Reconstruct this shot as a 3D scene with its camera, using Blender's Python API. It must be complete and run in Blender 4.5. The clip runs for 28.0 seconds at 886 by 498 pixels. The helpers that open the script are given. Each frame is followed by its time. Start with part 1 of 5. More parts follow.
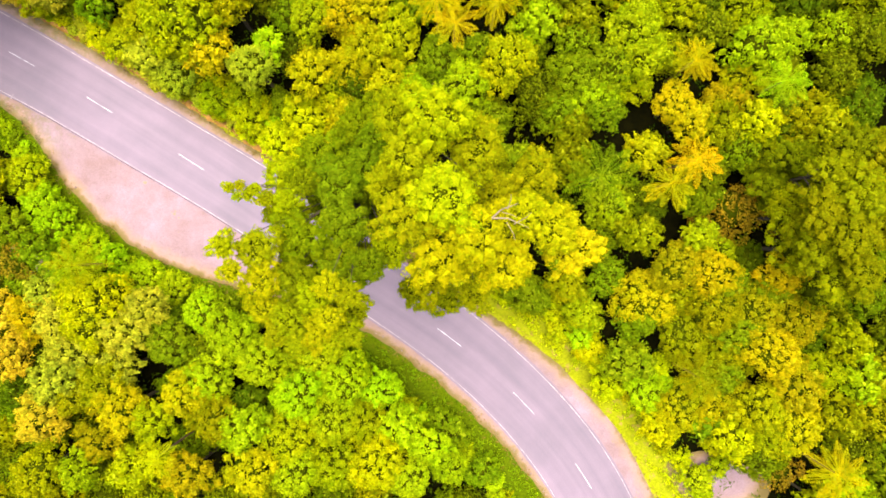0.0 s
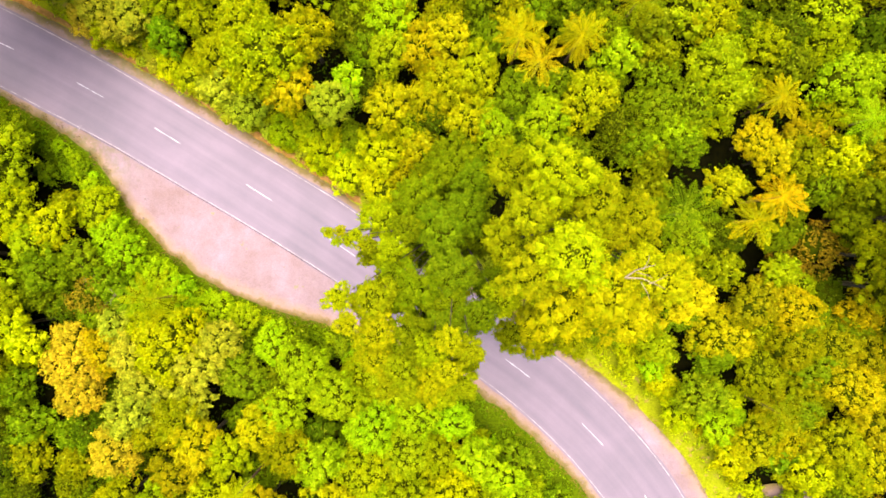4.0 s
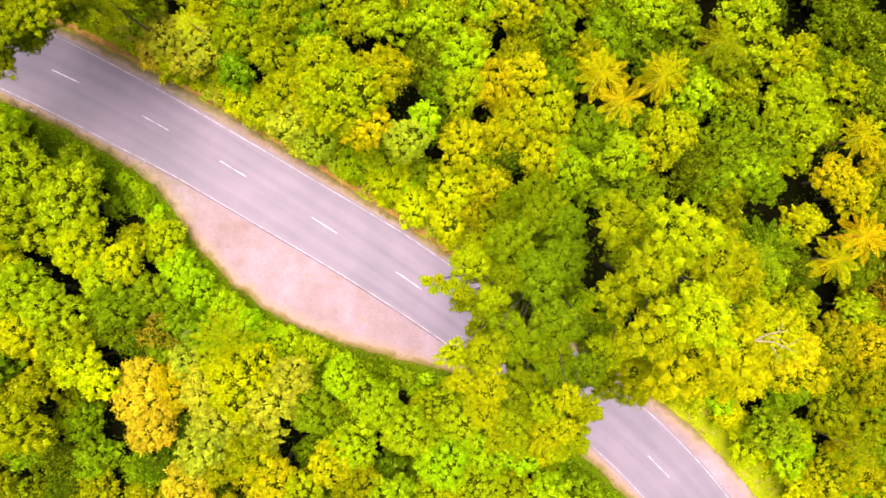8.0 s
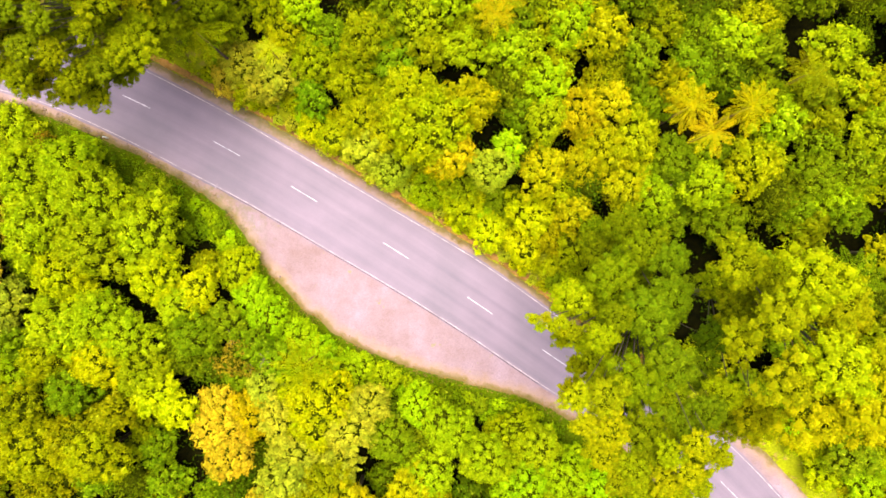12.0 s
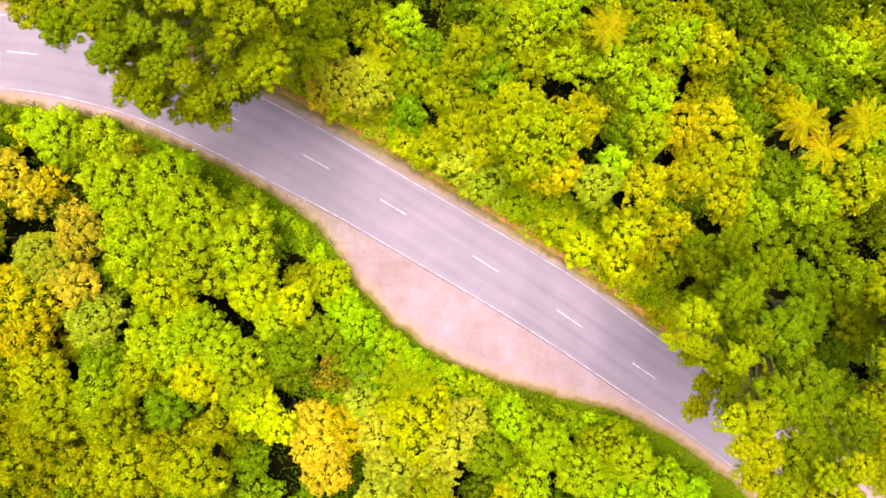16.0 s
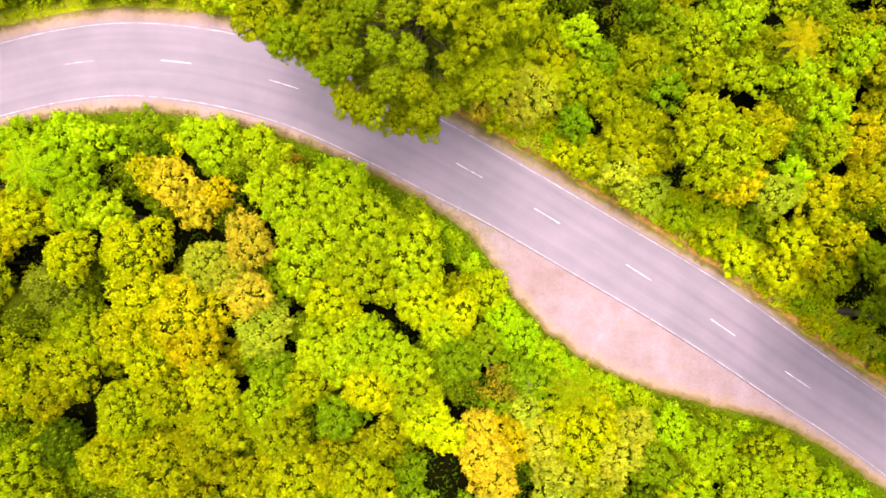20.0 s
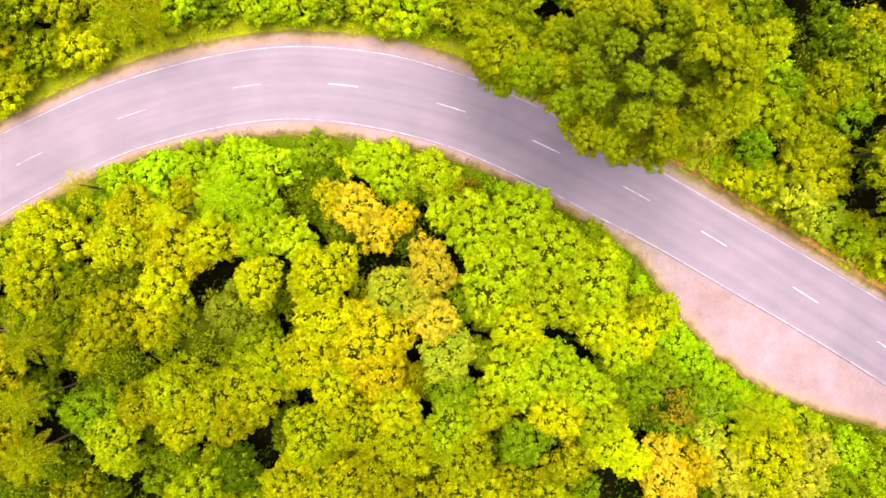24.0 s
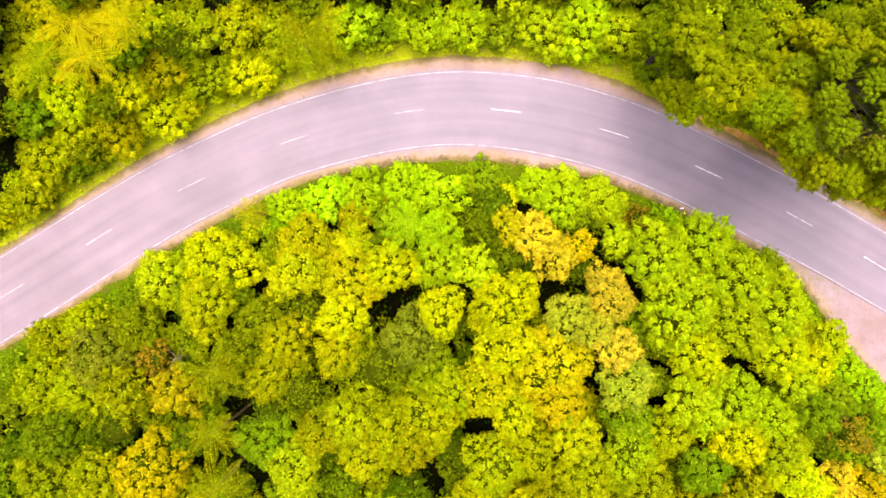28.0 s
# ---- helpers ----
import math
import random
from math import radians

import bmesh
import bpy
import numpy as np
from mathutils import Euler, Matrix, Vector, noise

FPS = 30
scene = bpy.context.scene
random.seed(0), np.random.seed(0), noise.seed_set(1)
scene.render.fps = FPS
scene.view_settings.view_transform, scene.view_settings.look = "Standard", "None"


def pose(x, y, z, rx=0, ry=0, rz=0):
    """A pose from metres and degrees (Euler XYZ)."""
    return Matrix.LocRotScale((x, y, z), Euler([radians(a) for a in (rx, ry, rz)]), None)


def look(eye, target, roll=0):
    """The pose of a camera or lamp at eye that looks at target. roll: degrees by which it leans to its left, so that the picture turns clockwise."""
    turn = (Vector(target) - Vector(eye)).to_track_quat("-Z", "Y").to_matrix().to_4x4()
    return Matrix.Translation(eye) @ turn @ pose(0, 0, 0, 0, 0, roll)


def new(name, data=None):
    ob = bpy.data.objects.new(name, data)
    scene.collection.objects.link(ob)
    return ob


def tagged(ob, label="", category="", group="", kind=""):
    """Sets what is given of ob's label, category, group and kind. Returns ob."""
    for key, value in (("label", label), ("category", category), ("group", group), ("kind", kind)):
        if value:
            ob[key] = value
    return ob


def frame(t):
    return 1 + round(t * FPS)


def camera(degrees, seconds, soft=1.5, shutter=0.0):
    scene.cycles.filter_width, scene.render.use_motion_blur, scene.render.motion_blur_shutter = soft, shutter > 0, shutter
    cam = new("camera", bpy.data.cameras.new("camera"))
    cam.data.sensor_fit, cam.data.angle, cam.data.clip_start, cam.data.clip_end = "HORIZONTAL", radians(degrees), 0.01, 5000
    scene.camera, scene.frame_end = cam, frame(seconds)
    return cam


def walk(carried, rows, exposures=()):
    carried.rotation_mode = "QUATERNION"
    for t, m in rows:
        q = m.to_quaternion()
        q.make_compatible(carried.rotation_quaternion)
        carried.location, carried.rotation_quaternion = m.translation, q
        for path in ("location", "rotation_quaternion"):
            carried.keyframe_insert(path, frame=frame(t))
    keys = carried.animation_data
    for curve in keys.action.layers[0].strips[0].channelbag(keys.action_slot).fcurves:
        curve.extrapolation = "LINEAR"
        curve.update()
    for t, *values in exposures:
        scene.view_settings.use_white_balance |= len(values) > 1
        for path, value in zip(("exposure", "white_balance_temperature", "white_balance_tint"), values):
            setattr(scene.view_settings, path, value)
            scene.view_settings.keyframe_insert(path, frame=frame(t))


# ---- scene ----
cam = camera(68.0, 28.0, soft=1.7)
METRES, EYE = 80.0, 65.8
ROWS = [
    (0.0, 0.0, 0.0, 0.0, 0.0, -0.3, -0.49),
    (0.5, -0.0102, 0.0003, 0.0045, 0.04, -0.28, -0.5),
    (1.0, -0.0205, 0.0006, 0.0088, 0.05, -0.26, -0.49),
    (1.5, -0.0309, 0.0011, 0.0132, 0.07, -0.26, -0.47),
    (2.0, -0.0419, 0.0017, 0.0179, 0.1, -0.24, -0.47),
    (2.5, -0.0522, 0.0025, 0.0228, 0.12, -0.25, -0.46),
    (3.0, -0.0625, 0.0026, 0.0275, 0.14, -0.23, -0.46),
    (3.5, -0.0728, 0.0029, 0.0322, 0.15, -0.24, -0.46),
    (5.5, -0.1149, 0.003, 0.0503, 0.14, -0.23, -0.42),
    (6.0, -0.1248, 0.003, 0.0551, 0.13, -0.24, -0.4),
    (6.5, -0.1354, 0.0028, 0.0603, 0.12, -0.24, -0.4),
    (7.0, -0.1457, 0.0027, 0.0659, 0.12, -0.24, -0.39),
    (7.5, -0.1558, 0.0029, 0.0711, 0.13, -0.22, -0.38),
    (8.0, -0.166, 0.0031, 0.0764, 0.12, -0.22, -0.35),
    (8.5, -0.1771, 0.0033, 0.0817, 0.11, -0.24, -0.34),
    (9.0, -0.1879, 0.0035, 0.0865, 0.12, -0.25, -0.33),
    (9.5, -0.199, 0.0039, 0.0908, 0.11, -0.24, -0.31),
    (10.0, -0.21, 0.0043, 0.0947, 0.13, -0.23, -0.32),
    (10.5, -0.2211, 0.0045, 0.0985, 0.14, -0.24, -0.3),
    (11.0, -0.2324, 0.0046, 0.1017, 0.15, -0.23, -0.29),
    (11.5, -0.2439, 0.0047, 0.105, 0.15, -0.24, -0.28),
    (12.0, -0.2545, 0.0047, 0.1075, 0.17, -0.23, -0.27),
    (12.5, -0.2661, 0.0046, 0.1104, 0.18, -0.24, -0.26),
    (14.5, -0.3189, 0.004, 0.1202, 0.05, -0.3, -0.23),
    (15.0, -0.3341, 0.0041, 0.1218, 0.03, -0.31, -0.23),
    (15.5, -0.3501, 0.0044, 0.1236, -0.0, -0.34, -0.21),
    (16.0, -0.3687, 0.0045, 0.1246, -0.01, -0.32, -0.22),
    (16.5, -0.3888, 0.0047, 0.1255, 0.0, -0.31, -0.23),
    (17.0, -0.4107, 0.0049, 0.1268, -0.03, -0.33, -0.22),
    (17.5, -0.4339, 0.0047, 0.1279, -0.06, -0.32, -0.22),
    (18.0, -0.4579, 0.0046, 0.1294, -0.07, -0.32, -0.21),
    (18.5, -0.4829, 0.0045, 0.1301, -0.08, -0.27, -0.21),
    (19.0, -0.5085, 0.0045, 0.1314, -0.08, -0.26, -0.21),
    (19.5, -0.5345, 0.0047, 0.1327, -0.08, -0.26, -0.2),
    (20.0, -0.5611, 0.0047, 0.1334, -0.09, -0.22, -0.21),
    (20.5, -0.5873, 0.0048, 0.1349, -0.09, -0.21, -0.2),
    (21.0, -0.6139, 0.0049, 0.1369, -0.12, -0.19, -0.21),
    (21.5, -0.6402, 0.005, 0.1396, -0.14, -0.18, -0.2),
    (23.5, -0.7433, 0.0045, 0.1552, -0.11, -0.12, -0.13),
    (24.0, -0.7691, 0.0046, 0.1598, -0.1, -0.13, -0.13),
    (24.5, -0.7947, 0.0049, 0.1641, -0.12, -0.12, -0.14),
    (25.0, -0.8202, 0.0053, 0.1685, -0.12, -0.14, -0.14),
    (25.5, -0.8456, 0.0055, 0.1724, -0.12, -0.14, -0.14),
    (26.0, -0.8711, 0.0056, 0.176, -0.14, -0.11, -0.15),
    (26.5, -0.8966, 0.0059, 0.1798, -0.16, -0.1, -0.13),
    (27.0, -0.9216, 0.0061, 0.1835, -0.15, -0.09, -0.14),
    (27.5, -0.9467, 0.0065, 0.1868, -0.15, -0.06, -0.13),
    (28.0, -0.9717, 0.0068, 0.1906, -0.13, -0.09, -0.13),
]
# one exposure for the whole flight
EXPOSURE = 3.38
walk(cam, [(t, pose(METRES * x, METRES * z, EYE - METRES * 0.9 * y, 1.118 * pitch, 1.118 * yaw, -roll)) for t, x, y, z, yaw, pitch, roll in ROWS], [(0.0, EXPOSURE), (28.0, EXPOSURE)])

# ---- world and sun: bright overcast day ----
SUN_UP, SUN_ROUND = 81.0, 345.0
world = bpy.data.worlds.new("overcast_sky")
scene.world = world
world.use_nodes = True
wn = world.node_tree
wn.nodes.clear()
sky = wn.nodes.new("ShaderNodeTexSky")
sky.sky_type = "NISHITA"
sky.sun_disc = False
sky.sun_elevation, sky.sun_rotation = radians(SUN_UP), radians(SUN_ROUND)
sky.air_density, sky.dust_density, sky.ozone_density = 1.0, 4.0, 0.6
back = wn.nodes.new("ShaderNodeBackground")
back.inputs["Strength"].default_value = 0.07
wout = wn.nodes.new("ShaderNodeOutputWorld")
wn.links.new(sky.outputs[0], back.inputs[0])
wn.links.new(back.outputs[0], wout.inputs[0])
sun_data = bpy.data.lights.new("sun", "SUN")
sun_data.energy, sun_data.angle, sun_data.color = 3.2, radians(60), (1.0, 0.945, 0.865)
sun = new("sun", sun_data)
az, el = radians(SUN_ROUND), radians(SUN_UP)
sun.matrix_world = look((0, 0, 90), (-math.sin(az) * math.cos(el) * 10, -math.cos(az) * math.cos(el) * 10, 90 - math.sin(el) * 10))


# ---- materials ----
def nodes_of(name):
    m = bpy.data.materials.new(name)
    m.use_nodes = True
    t = m.node_tree
    t.nodes.clear()
    return m, t, t.nodes.new("ShaderNodeOutputMaterial")


def node(t, kind, **values):
    n = t.nodes.new(kind)
    for key, value in values.items():
        n.inputs[key].default_value = value
    return n


def noise_of(t, scale, detail=3.0, rough=0.6, coords=None):
    n = node(t, "ShaderNodeTexNoise", Scale=scale, Detail=detail, Roughness=rough)
    if coords is not None:
        t.links.new(coords, n.inputs["Vector"])
    return n.outputs["Fac"]


def ramp_of(t, fac, *stops):
    r = t.nodes.new("ShaderNodeValToRGB")
    while len(r.color_ramp.elements) < len(stops):
        r.color_ramp.elements.new(0.5)
    for e, (p, c) in zip(r.color_ramp.elements, stops):
        e.position, e.color = p, (*c, 1)
    t.links.new(fac, r.inputs[0])
    return r.outputs[0]


def mix_of(t, fac, a, b, blend="MIX"):
    n = t.nodes.new("ShaderNodeMix")
    n.data_type, n.blend_type = "RGBA", blend
    for v, i in ((fac, 0), (a, 6), (b, 7)):
        if isinstance(v, float):
            n.inputs[i].default_value = v
        elif isinstance(v, tuple):
            n.inputs[i].default_value = (*v, 1)
        else:
            t.links.new(v, n.inputs[i])
    return n.outputs[2]


def maths(t, op, a, b=0.0, c=0.0):
    n = t.nodes.new("ShaderNodeMath")
    n.operation = op
    for i, v in enumerate((a, b, c)):
        if isinstance(v, (int, float)):
            n.inputs[i].default_value = v
        else:
            t.links.new(v, n.inputs[i])
    return n.outputs[0]


def bump_of(t, height, strength, distance):
    b = node(t, "ShaderNodeBump", Strength=strength, Distance=distance)
    t.links.new(height, b.inputs["Height"])
    return b.outputs[0]


def surface(t, out, colour, rough=0.8, normal=None, specular=0.3):
    p = node(t, "ShaderNodeBsdfPrincipled", Roughness=rough)
    p.inputs["Specular IOR Level"].default_value = specular
    t.links.new(colour, p.inputs["Base Color"])
    if normal is not None:
        t.links.new(normal, p.inputs["Normal"])
    t.links.new(p.outputs[0], out.inputs[0])
    return p


def leaf_material(name, spread, through_light, patch, tips=0.5, mottle=1.0, greener=0.8):
    """Foliage in the object's own colour, with leaf-to-leaf and patch-to-patch variation."""
    m, t, out = nodes_of(name)
    info = t.nodes.new("ShaderNodeObjectInfo")
    geo = t.nodes.new("ShaderNodeNewGeometry")
    co = t.nodes.new("ShaderNodeTexCoord").outputs["Object"]
    island = geo.outputs["Random Per Island"]
    value = maths(t, "MULTIPLY_ADD", island, spread, 1.0 - spread / 2)
    col = mix_of(t, 1.0, info.outputs["Color"], value, "MULTIPLY")
    patches = noise_of(t, patch, 2.0, 0.5, co)
    k = mottle
    warm = ramp_of(t, patches, (0.33, (1 - 0.18 * k, 1 - 0.10 * k, 1 - 0.2 * k)), (0.5, (1.0, 1.0, 1.0)), (0.68, (1 + 0.16 * k, 1 + 0.09 * k, 1 - 0.1 * k)))
    col = mix_of(t, 1.0, col, warm, "MULTIPLY")
    other = maths(t, "FRACT", maths(t, "MULTIPLY", island, 37.0))
    col = mix_of(t, maths(t, "MULTIPLY", maths(t, "GREATER_THAN", other, 0.62), greener), col, mix_of(t, 1.0, col, (0.74, 0.87, 0.9), "MULTIPLY"))
    tip = maths(t, "GREATER_THAN", island, 0.93)
    col = mix_of(t, maths(t, "MULTIPLY", tip, tips), col, (0.17, 0.18, 0.006))
    p = node(t, "ShaderNodeBsdfDiffuse", Roughness=0.4)
    t.links.new(col, p.inputs["Color"])
    tr = t.nodes.new("ShaderNodeBsdfTranslucent")
    t.links.new(mix_of(t, 1.0, col, (1.0, 1.2, 0.4), "MULTIPLY"), tr.inputs[0])
    mx = node(t, "ShaderNodeMixShader", Fac=through_light)
    t.links.new(p.outputs[0], mx.inputs[1])
    t.links.new(tr.outputs[0], mx.inputs[2])
    t.links.new(mx.outputs[0], out.inputs[0])
    return m


LEAF = leaf_material("broadleaf_foliage", 0.8, 0.33, 0.45, 0.35)
NEEDLE = leaf_material("podocarp_foliage", 0.62, 0.25, 0.5, 0.0, 0.45)
FROND = leaf_material("fern_frond", 0.35, 0.35, 0.6)
BLADE = leaf_material("grass_blade", 0.6, 0.3, 0.25, 0.0)


def plain(name, dark, light, scale, rough=0.9, bump=0.4, dist=0.03, specular=0.0):
    m, t, out = nodes_of(name)
    co = t.nodes.new("ShaderNodeTexCoord").outputs["Object"]
    n1, n2 = noise_of(t, scale, 5.0, 0.65, co), noise_of(t, scale * 0.13, 3.0, 0.6, co)
    col = ramp_of(t, n1, (0.3, dark), (0.7, light))
    col = mix_of(t, 1.0, col, ramp_of(t, n2, (0.3, (0.75, 0.78, 0.8)), (0.7, (1.2, 1.15, 1.1))), "MULTIPLY")
    surface(t, out, col, rough, bump_of(t, n1, bump, dist), specular)
    return m


BARK = plain("bark", (0.012, 0.010, 0.006), (0.05, 0.04, 0.024), 6.0)
DEAD = plain("bleached_dead_wood", (0.05, 0.04, 0.02), (0.11, 0.085, 0.05), 5.0)
FIBRE = plain("tree_fern_trunk_fibre", (0.02, 0.013, 0.008), (0.07, 0.045, 0.025), 9.0)
# litter far below its own tone: deep shade under the trees is in the colour
SOIL = plain("shade_black_litter", (0.0008, 0.0009, 0.0003), (0.0032, 0.0030, 0.0006), 1.6)
CLAY = plain("clay_cutting", (0.060, 0.028, 0.006), (0.135, 0.072, 0.018), 1.3)
# near-black core put inside each crown: shade between the clumps, set as colour
SHADE_CORE = plain("crown_shade_core", (0.006, 0.008, 0.0003), (0.020, 0.024, 0.0006), 3.0)
STONE = plain("loose_stone", (0.04, 0.03, 0.028), (0.11, 0.08, 0.075), 8.0)
PAINT = plain("worn_road_paint", (0.07, 0.06, 0.07), (0.24, 0.22, 0.24), 2.2, 0.6, 0.1)
EDGE_PAINT = plain("faded_edge_paint", (0.06, 0.048, 0.053), (0.17, 0.14, 0.15), 1.4, 0.6, 0.1)
SEAM = plain("dark_seal_seam", (0.020, 0.014, 0.016), (0.040, 0.028, 0.032), 2.0)
PLASTIC = plain("white_plastic", (0.7, 0.7, 0.7), (0.8, 0.8, 0.8), 3.0, 0.5, 0.05)
REFLECTOR = plain("red_reflector", (0.3, 0.02, 0.02), (0.4, 0.03, 0.03), 4.0, 0.4, 0.05)


def road_material():
    """Worn chip seal: u across in metres, v along."""
    m, t, out = nodes_of("chip_seal")
    uv = t.nodes.new("ShaderNodeUVMap")
    uv.uv_map = "along"
    sep = t.nodes.new("ShaderNodeSeparateXYZ")
    t.links.new(uv.outputs[0], sep.inputs[0])
    stretch = node(t, "ShaderNodeMapping", Scale=(1.0, 0.035, 1.0))
    t.links.new(uv.outputs[0], stretch.inputs["Vector"])
    streak = noise_of(t, 1.3, 4.0, 0.6, stretch.outputs[0])
    cloud = noise_of(t, 0.17, 4.0, 0.6, uv.outputs[0])
    grain = noise_of(t, 14.0, 4.0, 0.7, uv.outputs[0])
    col = ramp_of(t, streak, (0.3, (0.0410, 0.0298, 0.0395)), (0.72, (0.0520, 0.0372, 0.0482)))
    # polished wheel tracks, two in each lane
    u = sep.outputs[0]
    lane = maths(t, "ABSOLUTE", maths(t, "SUBTRACT", maths(t, "ABSOLUTE", u), 1.75))
    track = maths(t, "SMOOTH_MIN", maths(t, "ABSOLUTE", maths(t, "SUBTRACT", lane, 0.8)), 0.45, 0.1)
    col = mix_of(t, 1.0, col, ramp_of(t, track, (0.0, (0.93, 0.935, 0.95)), (0.4, (1.04, 1.03, 1.035))), "MULTIPLY")
    col = mix_of(t, 1.0, col, ramp_of(t, cloud, (0.3, (0.82, 0.84, 0.85)), (0.7, (1.16, 1.13, 1.15))), "MULTIPLY")
    col = mix_of(t, 1.0, col, ramp_of(t, grain, (0.3, (0.86, 0.86, 0.86)), (0.7, (1.12, 1.12, 1.12))), "MULTIPLY")
    # pink gravel dust carried onto the western bend
    dust = ramp_of(t, maths(t, "MULTIPLY_ADD", cloud, 0.12, maths(t, "MULTIPLY", sep.outputs[1], 0.005)), (0.22, (1.06, 0.98, 0.93)), (0.42, (1.0, 1.0, 1.0)))
    col = mix_of(t, 1.0, col, dust, "MULTIPLY")
    surface(t, out, col, 0.75, bump_of(t, grain, 0.3, 0.01), 0.25)
    return m


def gravel_material():
    m, t, out = nodes_of("pink_gravel")
    co = t.nodes.new("ShaderNodeTexCoord").outputs["Object"]
    big, mid, fine = noise_of(t, 0.16, 3.0, 0.6, co), noise_of(t, 0.9, 4.0, 0.65, co), noise_of(t, 9.0, 3.0, 0.7, co)
    col = ramp_of(t, mid, (0.25, (0.064, 0.041, 0.043)), (0.5, (0.071, 0.047, 0.052)), (0.8, (0.075, 0.052, 0.060)))
    col = mix_of(t, 1.0, col, ramp_of(t, big, (0.34, (0.82, 0.75, 0.66)), (0.52, (1.0, 0.98, 0.98)), (0.66, (1.12, 1.14, 1.22))), "MULTIPLY")
    col = mix_of(t, 1.0, col, ramp_of(t, fine, (0.3, (0.8, 0.8, 0.8)), (0.7, (1.18, 1.18, 1.18))), "MULTIPLY")
    uv = t.nodes.new("ShaderNodeUVMap")
    uv.uv_map = "along"
    sep = t.nodes.new("ShaderNodeSeparateXYZ")
    t.links.new(uv.outputs[0], sep.inputs[0])
    # earth and thin grass creep in from the outer edge, in ragged tongues
    creep = maths(t, "ADD", sep.outputs[0], maths(t, "MULTIPLY_ADD", noise_of(t, 0.7, 5.0, 0.7, co), -1.9, 1.0))
    edge = ramp_of(t, maths(t, "MULTIPLY", creep, 0.5), (0.05, (1, 1, 1)), (0.8, (0, 0, 0)))
    col = mix_of(t, edge, col, mix_of(t, mid, (0.078, 0.046, 0.020), (0.096, 0.060, 0.034)))
    rim = ramp_of(t, maths(t, "MULTIPLY_ADD", noise_of(t, 1.3, 5.0, 0.7, co), -0.5, creep), (0.0, (1, 1, 1)), (0.5, (0, 0, 0)))
    col = mix_of(t, rim, col, mix_of(t, fine, (0.030, 0.022, 0.003), (0.060, 0.040, 0.010)))
    along = ramp_of(t, maths(t, "MULTIPLY_ADD", noise_of(t, 0.8, 4.0, 0.65, co), 0.03, maths(t, "MULTIPLY", sep.outputs[1], 0.005)), (0.555, (0, 0, 0)), (0.58, (0.75, 0.75, 0.75)), (0.605, (0.6, 0.6, 0.6)), (0.63, (0, 0, 0)))
    patchy = maths(t, "MULTIPLY", along, ramp_of(t, noise_of(t, 1.6, 4.0, 0.7, co), (0.42, (0, 0, 0)), (0.6, (1, 1, 1))))
    col = mix_of(t, patchy, col, (0.040, 0.036, 0.012))
    weed = maths(t, "MULTIPLY", maths(t, "GREATER_THAN", noise_of(t, 0.55, 5.0, 0.7, co), 0.66), 0.5)
    col = mix_of(t, weed, col, (0.06, 0.055, 0.012))
    surface(t, out, col, 0.9, bump_of(t, fine, 0.6, 0.03), 0.2)
    return m


def verge_material(name, a, b, earth):
    m, t, out = nodes_of(name)
    co = t.nodes.new("ShaderNodeTexCoord").outputs["Object"]
    n1, n2 = noise_of(t, 1.1, 5.0, 0.7, co), noise_of(t, 5.0, 4.0, 0.7, co)
    col = ramp_of(t, n2, (0.3, a), (0.7, b))
    col = mix_of(t, maths(t, "MULTIPLY", maths(t, "GREATER_THAN", n1, 0.6), 0.6), col, earth)
    surface(t, out, col, 0.9, bump_of(t, n2, 0.7, 0.06), 0.0)
    return m


ROAD, GRAVEL = road_material(), gravel_material()
GRASS = verge_material("green_verge_grass", (0.007, 0.014, 0.0003), (0.034, 0.046, 0.0006), (0.040, 0.036, 0.002))
BANK = verge_material("dry_bank_grass", (0.046, 0.053, 0.001), (0.098, 0.100, 0.002), (0.10, 0.06, 0.018))

# foliage colours, by eye-catching kind of growth
COLOURS = {
    "L": (0.106, 0.140, 0.0010), "LL": (0.108, 0.170, 0.0010), "G": (0.060, 0.088, 0.0010), "D": (0.030, 0.046, 0.0008),
    "V": (0.084, 0.089, 0.0006), "Y": (0.134, 0.134, 0.0008), "O": (0.190, 0.132, 0.0040), "P": (0.118, 0.130, 0.0050),
    "YL": (0.155, 0.168, 0.0006), "YY": (0.175, 0.150, 0.0008), "VL": (0.106, 0.118, 0.0006), "VO": (0.118, 0.104, 0.0010),
    "OO": (0.245, 0.155, 0.0010), "OY": (0.195, 0.148, 0.0010), "YO": (0.170, 0.138, 0.0010), "OP": (0.190, 0.135, 0.0060),
    "PO": (0.165, 0.137, 0.0060), "LP": (0.140, 0.165, 0.0050), "YP": (0.160, 0.156, 0.0060), "GV": (0.058, 0.070, 0.0006),
    "YV": (0.115, 0.112, 0.0006), "GP": (0.070, 0.075, 0.0030), "PV": (0.133, 0.118, 0.0040), "VP": (0.133, 0.113, 0.0040),
    "DD": (0.022, 0.032, 0.0006), "VG": (0.045, 0.085, 0.0008),
    "DG": (0.048, 0.064, 0.0008),
    "R": (0.105, 0.068, 0.0030),
}
